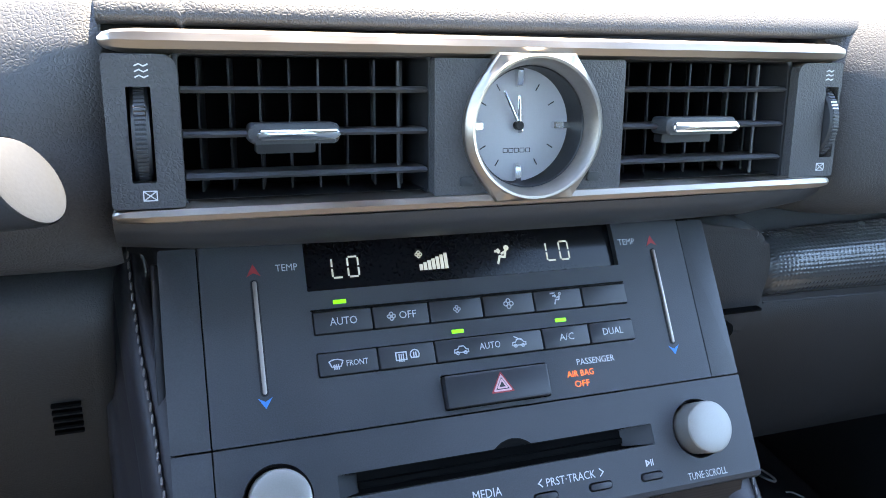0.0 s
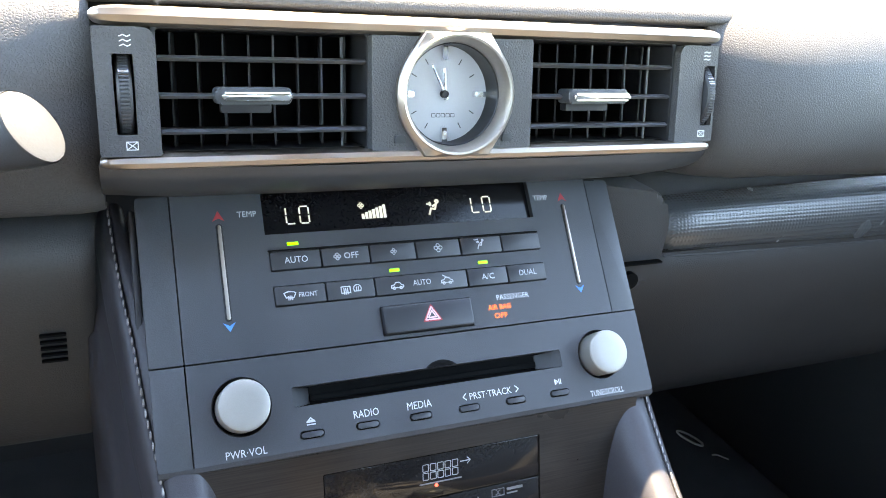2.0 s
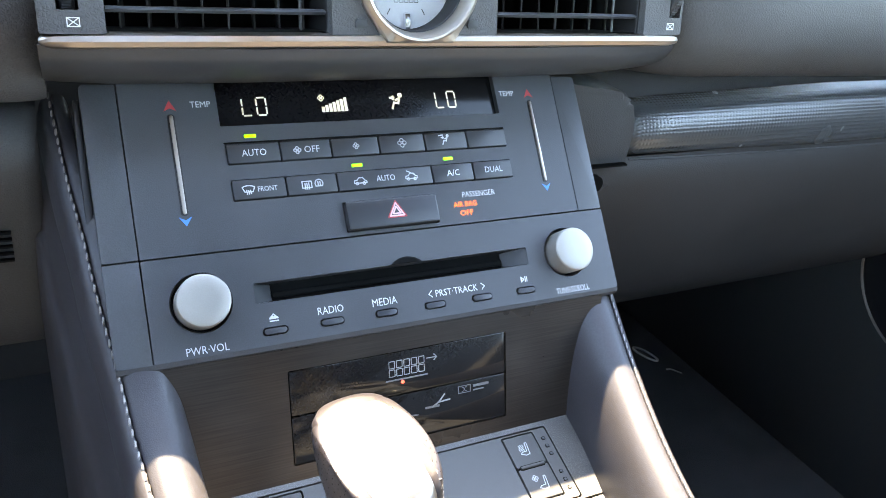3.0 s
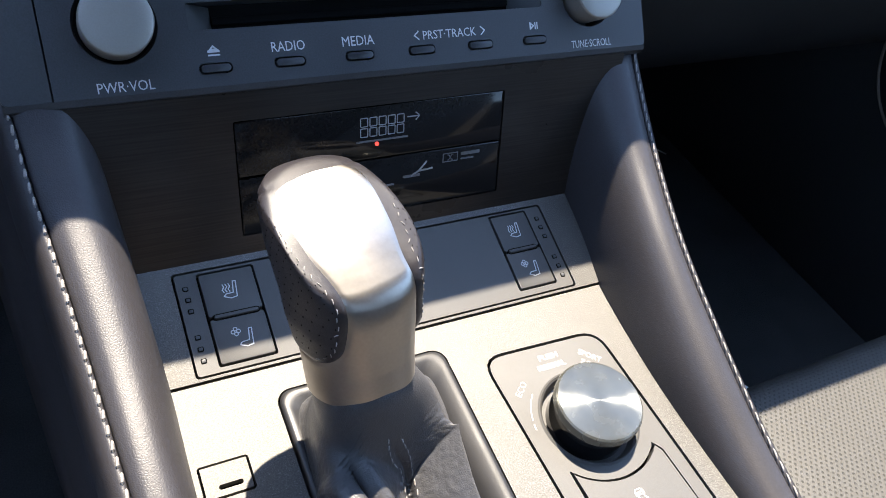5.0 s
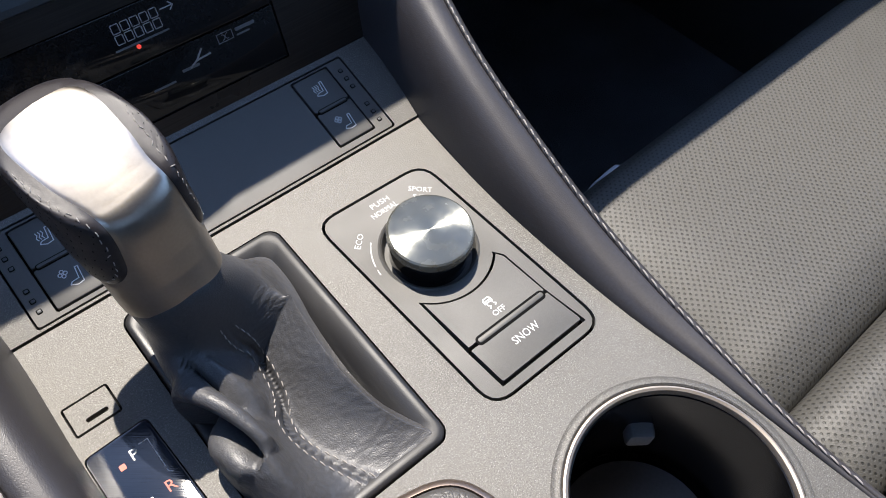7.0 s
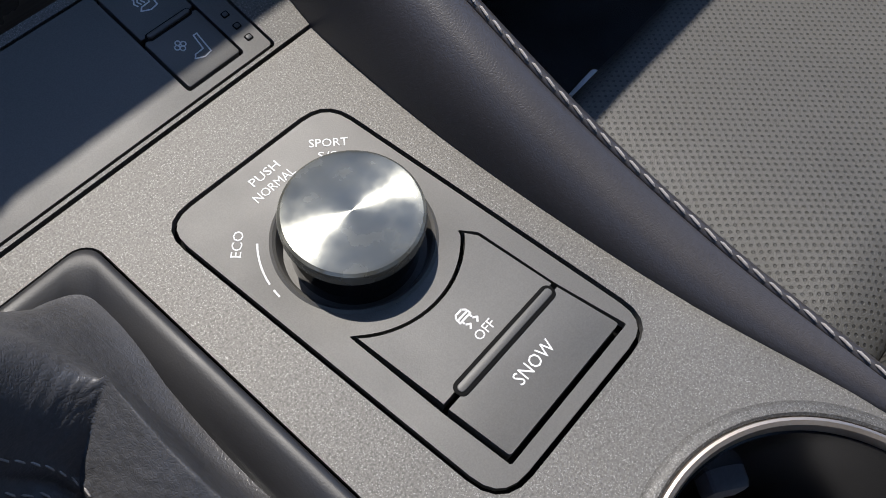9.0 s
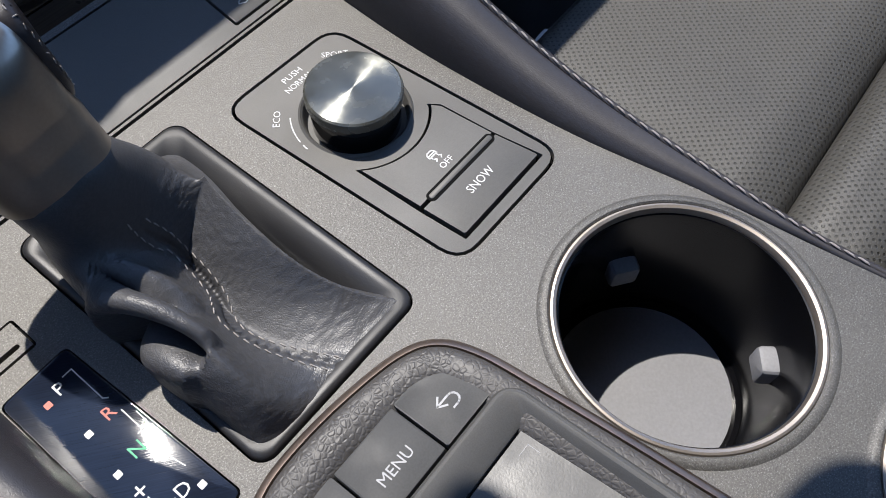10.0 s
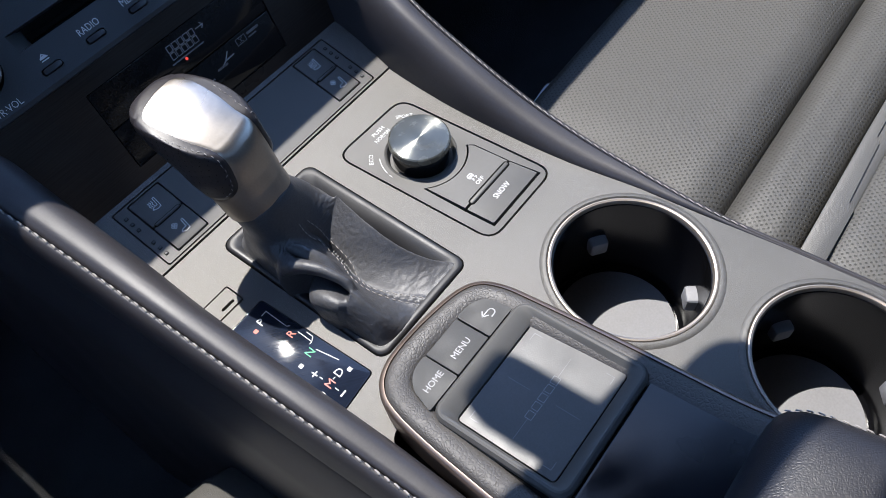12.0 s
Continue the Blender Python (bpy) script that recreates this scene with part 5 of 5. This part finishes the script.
cap = part("dial_cap", lathe([(17.0, 8.2), (17.8, 8.6), (17.9, 11.2), (17.6, 12.2), (16.9, 12.8), (15.9, 12.95), (0.2, 12.7)], 0, 0, 96, (True, True)), TURNED, knob, "turned silver dial cap")
tcs = part("traction_button", prism(grown(upper, -0.35), -5, 0.6, 0.35), CONSOLE_FINE, mode)
snow = part("snow_button", prism(grown(lower, -0.35), -5, 0.6, 0.35), CONSOLE_FINE, mode)
part("ridge_well", prism(rrect(34.2, 6.5, 70.3, 10.7, 1.9, 4), 0.2, 0.8, 0.1), GAP, mode)
part("ridge", prism(rrect(35.0, 7.5, 69.5, 9.7, 1.0, 4), 0.5, 1.15, 0.35), CONSOLE_FINE, mode)
Z = 0.6
lettering("SNOW", 52.2, 0.2, Z, 3.4, INK, snow, 13.0)
lettering("OFF", 50.6, 13.9, Z, 2.5, INK, tcs, 6.0)
strokes([[(-1.6, -0.2), (-1.5, 0.9), (-0.9, 1.5), (0.7, 1.5), (1.3, 0.9), (1.4, -0.2), (-1.6, -0.2)], [(-1.2, 0.5), (1.0, 0.5)], [(-1.1, -0.4), (-1.1, -0.8)], [(1.0, -0.4), (1.0, -0.8)], [(-1.0, -1.2), (-0.3, -1.7), (-1.0, -2.3)], [(1.0, -1.2), (1.7, -1.7), (1.0, -2.3)]], Z, 0.5, INK, tcs, "skid_symbol", (49.9, 19.4), 1.25)
lettering("PUSH", 45.8, 84.4, -0.1, 2.6, INK_DIM, mode, 9.2)
lettering("NORMAL", 45.2, 80.0, -0.1, 2.6, INK_DIM, mode, 13.2)
lettering("SPORT", 64.2, 79.4, -0.1, 2.6, INK_DIM, mode, 10.4, -42)
lettering("S/S+", 62.0, 75.8, -0.1, 2.3, INK_DIM, mode, 7.6, -42)
lettering("ECO", 27.0, 73.8, -0.1, 2.6, INK_DIM, mode, 7.4, 42)
strokes([arc(DC[0], DC[1], 24.0, 138, 166, 8)], -0.1, 0.5, INK_DIM, mode, "scale_arc")
strokes([arc(DC[0], DC[1], 24.0, 171, 176, 3)], -0.1, 0.5, INK_DIM, mode, "scale_arc")
strokes([arc(DC[0], DC[1], 24.0, 66, 72, 3)], -0.1, 0.5, INK_DIM, mode, "scale_arc")

# ======== touchpad controller ========
pad = thing("touchpad_controller", AT_PAD, "touchpad with three buttons in a leather-grained surround", "touchpad")
shape = [(-60, -150), (-30, -150), (20, -150), (44.6, -150), (43.6, -110), (42.4, -60), (40.4, -14), (38.6, 5), (33.4, 17.0), (22.5, 23.6), (2, 27.2), (-17, 28.0), (-30, 26.2), (-39.6, 20.5), (-45.8, 10), (-50.0, -12), (-54.0, -55), (-57.5, -105)]
body = smooth_loop(shape, 5)
body = [(x, max(y, -150)) for x, y in body]
rim = [(body, -22), (body, -3.5), (grown(body, -0.3), -1.6), (grown(body, -1.4), -0.6), (grown(body, -2.8), -0.4), (grown(body, -3.1), -2.2)]
part("metal_rim", loft([[(x, y, z) for x, y in ring] for ring, z in rim], (False, False)), BRONZE, pad, "thin bronze-silver rim", 40)
rim = [(grown(body, -3.0), -2.0), (grown(body, -3.6), -0.2), (grown(body, -5.4), 1.0), (grown(body, -7.6), 1.1), (grown(body, -10.5), 0.7), (grown(body, -13.5), -0.4), (grown(body, -15.5), -2.0), (grown(body, -16.2), -4.0)]
part("leather_ring", loft([[(x, y, z) for x, y in ring] for ring, z in rim], (False, False)), PAD_SKIN, pad, "grained soft surround", 50)
part("floor", prism([(x, max(y, -96)) for x, y in grown(body, -7)], -22, -2.6), GAP, pad)
buttons = {"HOME": round_poly([(-35.6, -7.0), (-15.0, -7.0), (-15.0, 12.4), (-24, 12.2), (-31.5, 6.5)], [1, 0.6, 0.6, 6, 6]), "MENU": rrect(-14.2, -7.0, 9.2, 12.4, 0.6, 2),
           "return": round_poly([(10.0, -7.0), (30.4, -7.0), (27.4, 6.5), (19.5, 12.0), (10.0, 12.4)], [0.6, 1, 6, 6, 0.6])}
for word, loop in buttons.items():
    ob = part("button", prism(loop, -4, 0.2, 0.6), PAD_KEY, pad)
    x = sum(p[0] for p in loop) / len(loop)
    if word == "return":
        strokes([[(-0.4, 0.9), (-1.3, 0.2), (-0.4, -0.5)], [(-1.2, 0.2), (0.5, 0.2)] + arc(0.5, -0.5, 0.7, 90, -90, 6) + [(-0.2, -1.2)]], 0.2, 0.6, INK_GREY, ob, "return_symbol", (20.0, 1.6), 2.6)
    else:
        lettering(word, x + (0.8 if word == "HOME" else 0), 0.6, 0.2, 3.3, INK_GREY, ob, 12.0)
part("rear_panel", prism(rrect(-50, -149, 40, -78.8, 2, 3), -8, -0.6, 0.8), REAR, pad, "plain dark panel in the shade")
f_out, f_in = rrect(-37.2, -78, 34.6, -8.0, 7, 5), rrect(-31.6, -69.4, 27.8, -19.0, 2.4, 5)
part("pad_frame", loft([[(x, y, -6) for x, y in f_out], [(x, y, 0.9) for x, y in f_out], [(x, y, 2.6) for x, y in grown(f_out, -1.2)], [(x, y, 3.0) for x, y in grown(f_out, -2.2)], [(x, y, 2.7) for x, y in grown(f_out, -3.2)], [(x, y, -0.4) for x, y in grown(f_in, 1.4)], [(x, y, -1.4) for x, y in grown(f_in, 0.4)], [(x, y, -4) for x, y in f_in]], (False, False)), CONSOLE_FINE, pad, "satin frame with raised lip", 30)
touch = part("touch_surface", prism(rrect(-31.2, -69.0, 27.4, -19.4, 1.4, 4), -4, -1.8), surface("touch_grey", (0.062, 0.061, 0.060), 0.45, vary=0.18, grain=1500, blotch=60), pad, "worn matt touch surface")
strokes([[(-1.9, -25.5), (-1.9, -37)], [(-1.9, -51), (-1.9, -63)], [(-25, -44.2), (-14, -44.2)], [(10, -44.2), (21, -44.2)], [(-27.5, -27), (-27.5, -23), (-23.5, -23)], [(23.5, -23), (23.5, -27)], [(19.5, -23), (23.5, -23)], [(-27.5, -61), (-27.5, -65), (-23.5, -65)], [(23.5, -61), (23.5, -65), (19.5, -65)]], -1.8, 0.22, MARK, touch, "guide_line")
maker_mark(-1.8, 25.0, 3.4, 0.24, surface("dim_maker_print", (0.26, 0.26, 0.27), 0.5), touch, (-1.9, -44.2))

# ======== cup holders ========
def cup_holder(cx, cy, m):
    cup = thing("cup_holder", m @ Matrix.Translation((cx * MM, cy * MM, 0)), "round black cup holder with bronze-silver rim and rubber floor", "cup holder", "cup holders in the console")
    part("lip", lathe([(47.6, -0.2), (46.6, 0.7), (45.2, 1.3), (44.2, 1.3), (43.6, 0.7), (43.3, -2)], 0, 0, 96, (False, False)), CONSOLE, cup)
    part("metal_ring", lathe([(43.5, 0.2), (43.1, 1.0), (42.4, 1.2), (41.4, 0.8), (40.9, -0.2), (40.7, -1.6)], 0, 0, 96, (False, False)), TAN, cup, "bronze-silver ring")
    part("well", lathe([(40.9, -1.4), (40.2, -1.8), (40.0, -4.0), (39.4, -30), (38.0, -62), (36.5, -64)], 0, 0, 96, (False, True)), WELL, cup, "glossy black well")
    floor_loop = [(x, y) for x, y in circle(0, 0, 34.5, 48)]
    part("mat", prism(floor_loop, -64, -61.5, 0.8), RUBBER, cup, "grey rubber floor")
    for a in (53, 180, -54):
        bm = prism(rrect(-5.5, 0, 5.5, 11, 2.0, 3), -6, 5.5, 2.0)
        turn = Matrix.Rotation(radians(a), 4, "Z") @ Matrix.Translation((0.0385, 0, -0.028)) @ Matrix.Rotation(radians(-90), 4, "Y") @ Matrix.Rotation(radians(90), 4, "Z")
        bmesh.ops.transform(bm, matrix=turn, verts=bm.verts)
        part("grip_tab", bm, RUBBER, cup, "sprung grey rubber tab")
    return cup


for cx, cy in CUPS:
    cup_holder(cx, cy, AT_CONSOLE)


# ======== padded sides ========
def shelf_height(y):
    return 2 + 0.07 * y if y < 112 else 10.5 + 0.3 * (y - 112)


def bolster(stations, sign, full):
    """A padded leather side: from its inner edge over a round shoulder to the seam, then down."""
    inner_rows, outer_rows, seam = [], [], []
    dense = [spline([(y, xi, zi) for y, xi, zi, xs, zs in stations], 6), spline([(y, xs, zs) for y, xi, zi, xs, zs in stations], 6)]
    for a, b in zip(*dense):
        y, xi, zi, xs, zs = a.x, a.y, a.z, b.y, b.z
        w, h = xs - xi, zs - zi
        inner_rows.append([(xi - sign * 2.0, y, zi - 9), (xi - sign * 0.2, y, zi - 1.5), (xi + (0.05 - 0.03 * full) * w, y, zi + (0.25 + 0.17 * full) * h), (xi + (0.17 - 0.09 * full) * w, y, zi + (0.60 + 0.12 * full) * h), (xi + (0.34 - 0.13 * full) * w, y, zi + (0.88 + 0.02 * full) * h), (xi + (0.55 - 0.13 * full) * w, y, zi + 1.02 * h), (xi + 0.76 * w, y, zi + 1.05 * h), (xi + 0.92 * w, y, zi + 1.02 * h), (xs - sign * 0.3, y, zs - 0.8), (xs, y, zs - 2.2)])
        outer_rows.append([(xs, y, zs - 2.2), (xs + sign * 0.4, y, zs - 0.6), (xs + sign * 2.2, y, zs - 0.4), (xs + sign * 5.0, y, zs - 4.0), (xs + sign * 7.5, y, zs - 14), *([(xs + sign * 7.8, y, zs - 17), (xs + sign * 6.6, y, zs - 19), (xs + sign * 5.0, y, zs - 20.5), (xs + sign * 7.5, y, zs - 26), (xs + sign * 13.0, y, zs - 50), (xs + sign * 17.0, y, zs - 90)] if sign < 0 else [(xs + sign * 9.0, y, zs - 34), (xs + sign * 11.0, y, zs - 90)]), (xs + sign * (16.0 if sign > 0 else 20.0), y, -260), (xs + sign * (17.0 if sign > 0 else 21.0), y, -410)])
        if y > -125 or sign < 0:
            seam.append(Vector((xs + sign * 0.9, y, zs + 0.1)))
    rounder = lambda r: [Vector(p) for p in spline(r, 3)]
    pad_ = world_part("leather_side", loft([rounder(r) for r in inner_rows], closed=False), LEATHER, console, "padded black leather side", angle=80)
    world_part("side_skirt", loft([rounder(r) for r in outer_rows], closed=False), LEATHER, console, angle=80)
    world_part("stitching", stitches(seam, 3.8, 1.2, 0.62) if sign < 0 else stitches(seam, 4.2, 0.8, 0.42), THREAD, pad_, "pale raised stitching")


right = [(y, xi, shelf_height(y) - 1, xs, zs) for y, xi, xs, zs in ((205, 96, 131, 100), (178, 95, 126, 82), (140, 93.5, 119, 61), (100, 88.5, 111, 45.5), (60, 86, 107.5, 30.5), (20, 86.8, 105.3, 17), (-20, 90, 104.3, 7), (-60, 96.5, 104, 0.6), (-92, 100.5, 103.4, -3.0), (-115, 103, 104.8, -5.6), (-150, 107.2, 108.2, -8.6), (-200, 111.6, 112.2, -12.2), (-262, 114.2, 114.8, -16.6))]
left = [(285, -138, 160, -145.6, 178), (268, -135, 142, -144, 164), (248, -128, 115, -142, 149), (225, -116, 84, -138.8, 132), (205, -110, 61, -136.6, 115), (178, -107, 40, -132, 88), (158, -105, 29, -130, 74), (140, -103.5, 18, -127.5, 65), (100, -101.5, 8, -123.5, 52), (60, -101.5, 5.2, -120.3, 43), (20, -100, 2.4, -117.3, 34), (-20, -97.5, -0.4, -114.3, 26), (-60, -96, -3.2, -111.4, 18), (-110, -96.5, -6.7, -108.8, 10), (-170, -98, -10.9, -107.5, 2), (-255, -100, -16.8, -107.5, -6)]
bolster(right, 1, 0.25)
bolster(left, -1, 1.0)

# ======== armrest ========
armrest = thing("armrest", pose(-0.06, -0.28, 0.02), "black leather armrest lid with a stitched edge", "armrest")
rows = []
for y, inset, h in ((-171, 10, -30), (-170.5, 6, 0), (-171, 3.5, 16), (-173, 2, 27), (-177, 0.8, 35), (-183, 0.2, 40), (-192, 0, 43), (-215, 0, 45), (-260, 0, 46), (-330, 0, 46), (-430, 0, 44)):
    w0, w1 = -128 + inset, 8 - 1.6 * inset + 0.14 * (-171 - y)
    ring = []
    for k in range(33):
        a = math.pi * k / 32
        ring.append(((w0 + w1) / 2 - (w1 - w0) / 2 * math.copysign(abs(math.cos(a)) ** 0.3, math.cos(a)), y, -40 + (h + 40) * math.sin(a) ** 0.22))
    rows.append(ring)
world_part("lid", loft(rows, closed=False), ARMREST, armrest, angle=80)
world_part("stitching", stitches(spline([Vector(r[26]) + Vector((0.2, 0, 0.3)) for r in rows[4:]], 6), 3.0, 1.4, 0.45), THREAD, armrest)
world_part("base", prism(rrect(-126, -428, 0, -176, 10), -60, -16, 3), PLASTIC_DARK, armrest)

# ======== passenger seat ========
seat = thing("passenger_seat", pose(0.36, -0.1, -0.15), "grey perforated leather passenger seat cushion in sunlight", "car seat")


def cushion(name, y0, y1, top, x0, x1, material, puff=7.0, nose=False, label="", owner=None, roll=30.0):
    rows = []
    steps = 48
    for i in range(steps + 1):
        t = i / steps
        y = y0 + (y1 - y0) * t
        near = min(1.0, abs(y1 - y0) * min(t, 1 - t) / roll)
        edge = math.sqrt(1 - (1 - near) ** 2)
        row = []
        for k in range(21):
            u = k / 20
            side = (1 - (2 * u - 1) ** 8)
            z = top - puff + puff * edge * side - 26 * (2 * u - 1) ** 10
            if nose:
                z -= 85 * max(0.0, 1 - t / 0.17) ** 2.0
            row.append((x0 + (x1 - x0) * u, y + 0.02 * (x0 + (x1 - x0) * u - 160), z))
        rows.append(row)
    bm = loft(rows, closed=False)
    bmesh.ops.recalc_face_normals(bm, faces=bm.faces)
    return world_part(name, bm, material, owner or seat, label, angle=80)


cushion("front_pad", 112, -85, -102, 132, 600, SEAT, 24, True, "perforated front cushion", None, 34)
cushion("middle_pad", -84, -142, -100, 132, 600, SEAT, 24, roll=24)
cushion("welt_strip", -142, -158, -104, 132, 600, SEAT_PLAIN, 2, roll=7)
cushion("rear_pad", -153, -520, -101, 132, 600, SEAT, 8)
world_part("pull_tab", prism(round_poly([(132, -158), (236, -156), (238, -151), (303, -148), (306, -144.5), (600, -138), (600, -132), (305, -137), (132, -141.5)][::-1], 1.2, 3), -108, -102.2, 0.5), SEAT_PLAIN, seat, "plain leather flap with a stepped edge")
world_part("seat_base", prism(rrect(140, -520, 590, 80, 30), -330, -135, 10), SEAT_PLAIN, seat)
world_part("seat_rail", prism(rrect(180, -500, 220, 60, 6), -410, -330, 3), PLASTIC_DARK, seat)
world_part("seat_rail", prism(rrect(510, -500, 550, 60, 6), -410, -330, 3), PLASTIC_DARK, seat)

def unseen_seat_back(x0, x1, base_z, owner):
    """The upright of a seat, leaning back, with its head restraint: unseen, added to block light from behind."""
    lean = Matrix.Translation((0, -0.50, base_z * MM)) @ Matrix.Rotation(radians(90 + 20), 4, "X")
    bm = prism(round_poly([(x0, -20), (x1, -20), (x1 - 6, 330), (x1 - 70, 590), (x0 + 70, 590), (x0 + 6, 330)], 60, 6), -70, 60, 34, None, 4)
    bmesh.ops.transform(bm, matrix=lean, verts=bm.verts)
    world_part("backrest", bm, SEAT_PLAIN, owner, "unseen leather backrest added to block light from behind", angle=60)
    mid = (x0 + x1) / 2
    bm = prism(rrect(mid - 125, 612, mid + 125, 770, 50, 6), -40, 45, 26, None, 4)
    bmesh.ops.transform(bm, matrix=lean, verts=bm.verts)
    world_part("headrest", bm, SEAT_PLAIN, owner, "unseen leather headrest added to block light from behind", angle=60)
    for x in (mid - 60, mid + 60):
        bm = tube([(x, 570, 0), (x, 630, 0)], 6, 12)
        bmesh.ops.transform(bm, matrix=lean, verts=bm.verts)
        world_part("headrest_post", bm, CHROME, owner)


unseen_seat_back(140, 596, -110, seat)

driver_seat = thing("driver_seat", pose(-0.37, -0.1, -0.15), "grey leather driver seat cushion with a rounded front corner", "car seat")
cushion("front_pad", 112, -150, -84, -640, -129, SEAT_PLAIN, 13, True, "", driver_seat)
cushion("rear_pad", -151, -520, -83, -640, -129, SEAT, 10, False, "", driver_seat)
world_part("seat_base", prism(rrect(-620, -520, -147, 72, 30), -330, -140, 10), SEAT_PLAIN, driver_seat)
for x in (-560, -240):
    world_part("seat_rail", prism(rrect(x, -500, x + 40, 50, 6), -410, -330, 3), PLASTIC_DARK, driver_seat)

unseen_seat_back(-636, -140, -95, driver_seat)

# ======== driver's side: wiper stalk and steering wheel ========
stalk = thing("wiper_stalk", pose(-0.2, 0.2, 0.24), "grey wiper stalk with a pale slanted end cap", "control stalk")
axis = Vector((0.75, -0.50, 0.30)).normalized()
face = Vector((0.60, -0.55, 0.58)).normalized()
end = Vector((-167.5, 200.5, 240.5))
sd = axis.cross(Vector((0, 0, 1))).normalized()
upv = sd.cross(axis)


def stalk_ring(d, r, slant=0.0, n=40):
    out = []
    for k in range(n):
        a = 2 * math.pi * k / n
        off = sd * math.cos(a) * r * 0.75 + upv * math.sin(a) * r
        out.append(end - axis * (d + slant * face.dot(off) / face.dot(axis)) + off)
    return out


world_part("lever", loft([stalk_ring(150, 9), stalk_ring(70, 10), stalk_ring(40, 12), stalk_ring(22, 13.5), stalk_ring(6, 14.6, 1.0), stalk_ring(1.2, 14.5, 1.0)], (True, False)), PLASTIC, stalk)
world_part("end_cap", loft([stalk_ring(2.0, 14.3, 1.0), stalk_ring(0.3, 13.8, 1.0), stalk_ring(0.0, 12.6, 1.0), stalk_ring(-0.3, 2.0, 1.0)], (False, True)), surface("stalk_cap_silver", (0.072, 0.070, 0.067), 0.55, 0.2, vary=0.06), stalk, "pale satin end cap")
wheel = thing("steering_wheel", pose(-0.3715, 0.06, 0.25, 68, 0, 0), "black leather steering wheel rim with fine perforations", "steering wheel")
rim_path = [(184 * math.cos(2 * math.pi * k / 96), 184 * math.sin(2 * math.pi * k / 96), 0) for k in range(97)]
part("rim", tube(rim_path, 15.5, 16), surface("rim_leather", (0.03, 0.03, 0.033), 0.5, leather=500, relief=0.0002), wheel)
part("column", tube([(0, 0, -30), (0, 0, -340)], 38, 24), PLASTIC_DARK, wheel)
part("hub", prism(rrect(-62, -70, 62, 55, 40), -70, -20, 12), PLASTIC_DARK, wheel)
for x0, y0, x1, y1 in ((50, -14, 172, 14), (-172, -14, -50, 14), (-16, -172, 16, -60)):
    part("spoke", prism(rrect(x0, y0, x1, y1, 8), -45, -12, 6), PLASTIC_DARK, wheel)

# ======== inside mirror under the roof: unseen, placed and sized to shade the armrest ===
mirror = thing("unseen_mirror", pose(0.020, 0.062, 0.50, 105, 0, -9), "unseen black inside mirror placed to shade the armrest", "mirror")
part("housing", prism(rrect(-100, -40, 100, 40, 28), -6, 26, 10), PLASTIC_DARK, mirror)
part("mirror_glass", prism(rrect(-90, -28, 90, 28, 20), 26, 26.6), CHROME, mirror)
world_part("sensor_box", prism(rrect(5, 62, 39, 140, 8), 494, 514, 6), PLASTIC_DARK, mirror)
world_part("arm", tube([(22, 90, 506), (22, 78, 560), (22, 55, 640), (22, 45, 704)], [9, 9, 9, 14], 12), PLASTIC_DARK, mirror)

# ======== passenger door speaker ring and a scrap in the footwell ========
door_speaker = thing("door_speaker", pose(0.735, 0.302, -0.075, 90, 0, 90), "round black door speaker with a thin bright ring", "loudspeaker")
part("ring", tube([(112 * math.cos(2 * math.pi * k / 72), 112 * math.sin(2 * math.pi * k / 72), -3) for k in range(73)], 1.6, 8), SATIN, door_speaker)
part("grille", lathe([(110, 0), (100, -4), (60, -8), (0.5, -9)], 0, 0, 64, (False, True)), PLASTIC_DARK, door_speaker)

# ======== scraps in the footwell and on the seat edge ========
CLEAR = surface("pale_clear_plastic", (0.55, 0.58, 0.60), 0.25, vary=0.15)
strip = thing("plastic_strip", pose(0.244, 0.098, -0.11), "small bent strip of pale plastic on the seat edge", "plastic scrap")
bpy.context.view_layer.update()
nose = next(o for o in seat.children if o.name.startswith("front_pad"))
path = []
for x, y in ((216, 104), (226, 99), (238, 95), (248, 95), (254, 99)):
    found, at, normal, face_index = nose.ray_cast(nose.matrix_world.inverted() @ Vector((x * MM, y * MM, 0.2)), Vector((0, 0, -1)))
    path.append((nose.matrix_world @ at) / MM + Vector((0, 0, 1.0)) if found else Vector((x, y, -112)))
world_part("strip", tube(spline(path, 5), [1.2] * 6 + [2.4] * 9 + [1.6] * 6, 8, 0.5), CLEAR, strip)
strap = thing("plastic_strap", pose(0.67, 0.66, -0.41), "thin pale plastic strap loop on the footwell carpet", "plastic scrap")
loop = [(682 + 5 * math.cos(a) - 8 * math.sin(a), 668 + 22 * math.sin(a), -407 + 2 * math.cos(a)) for a in (2 * math.pi * k / 28 for k in range(29))]
world_part("loop", tube(loop, 1.8, 8), CLEAR, strap)
world_part("tail", tube(spline([(688, 622, -407), (694, 618, -405), (702, 612, -407), (708, 606, -408)], 5), 1.6, 8, 0.6), CLEAR, strap)
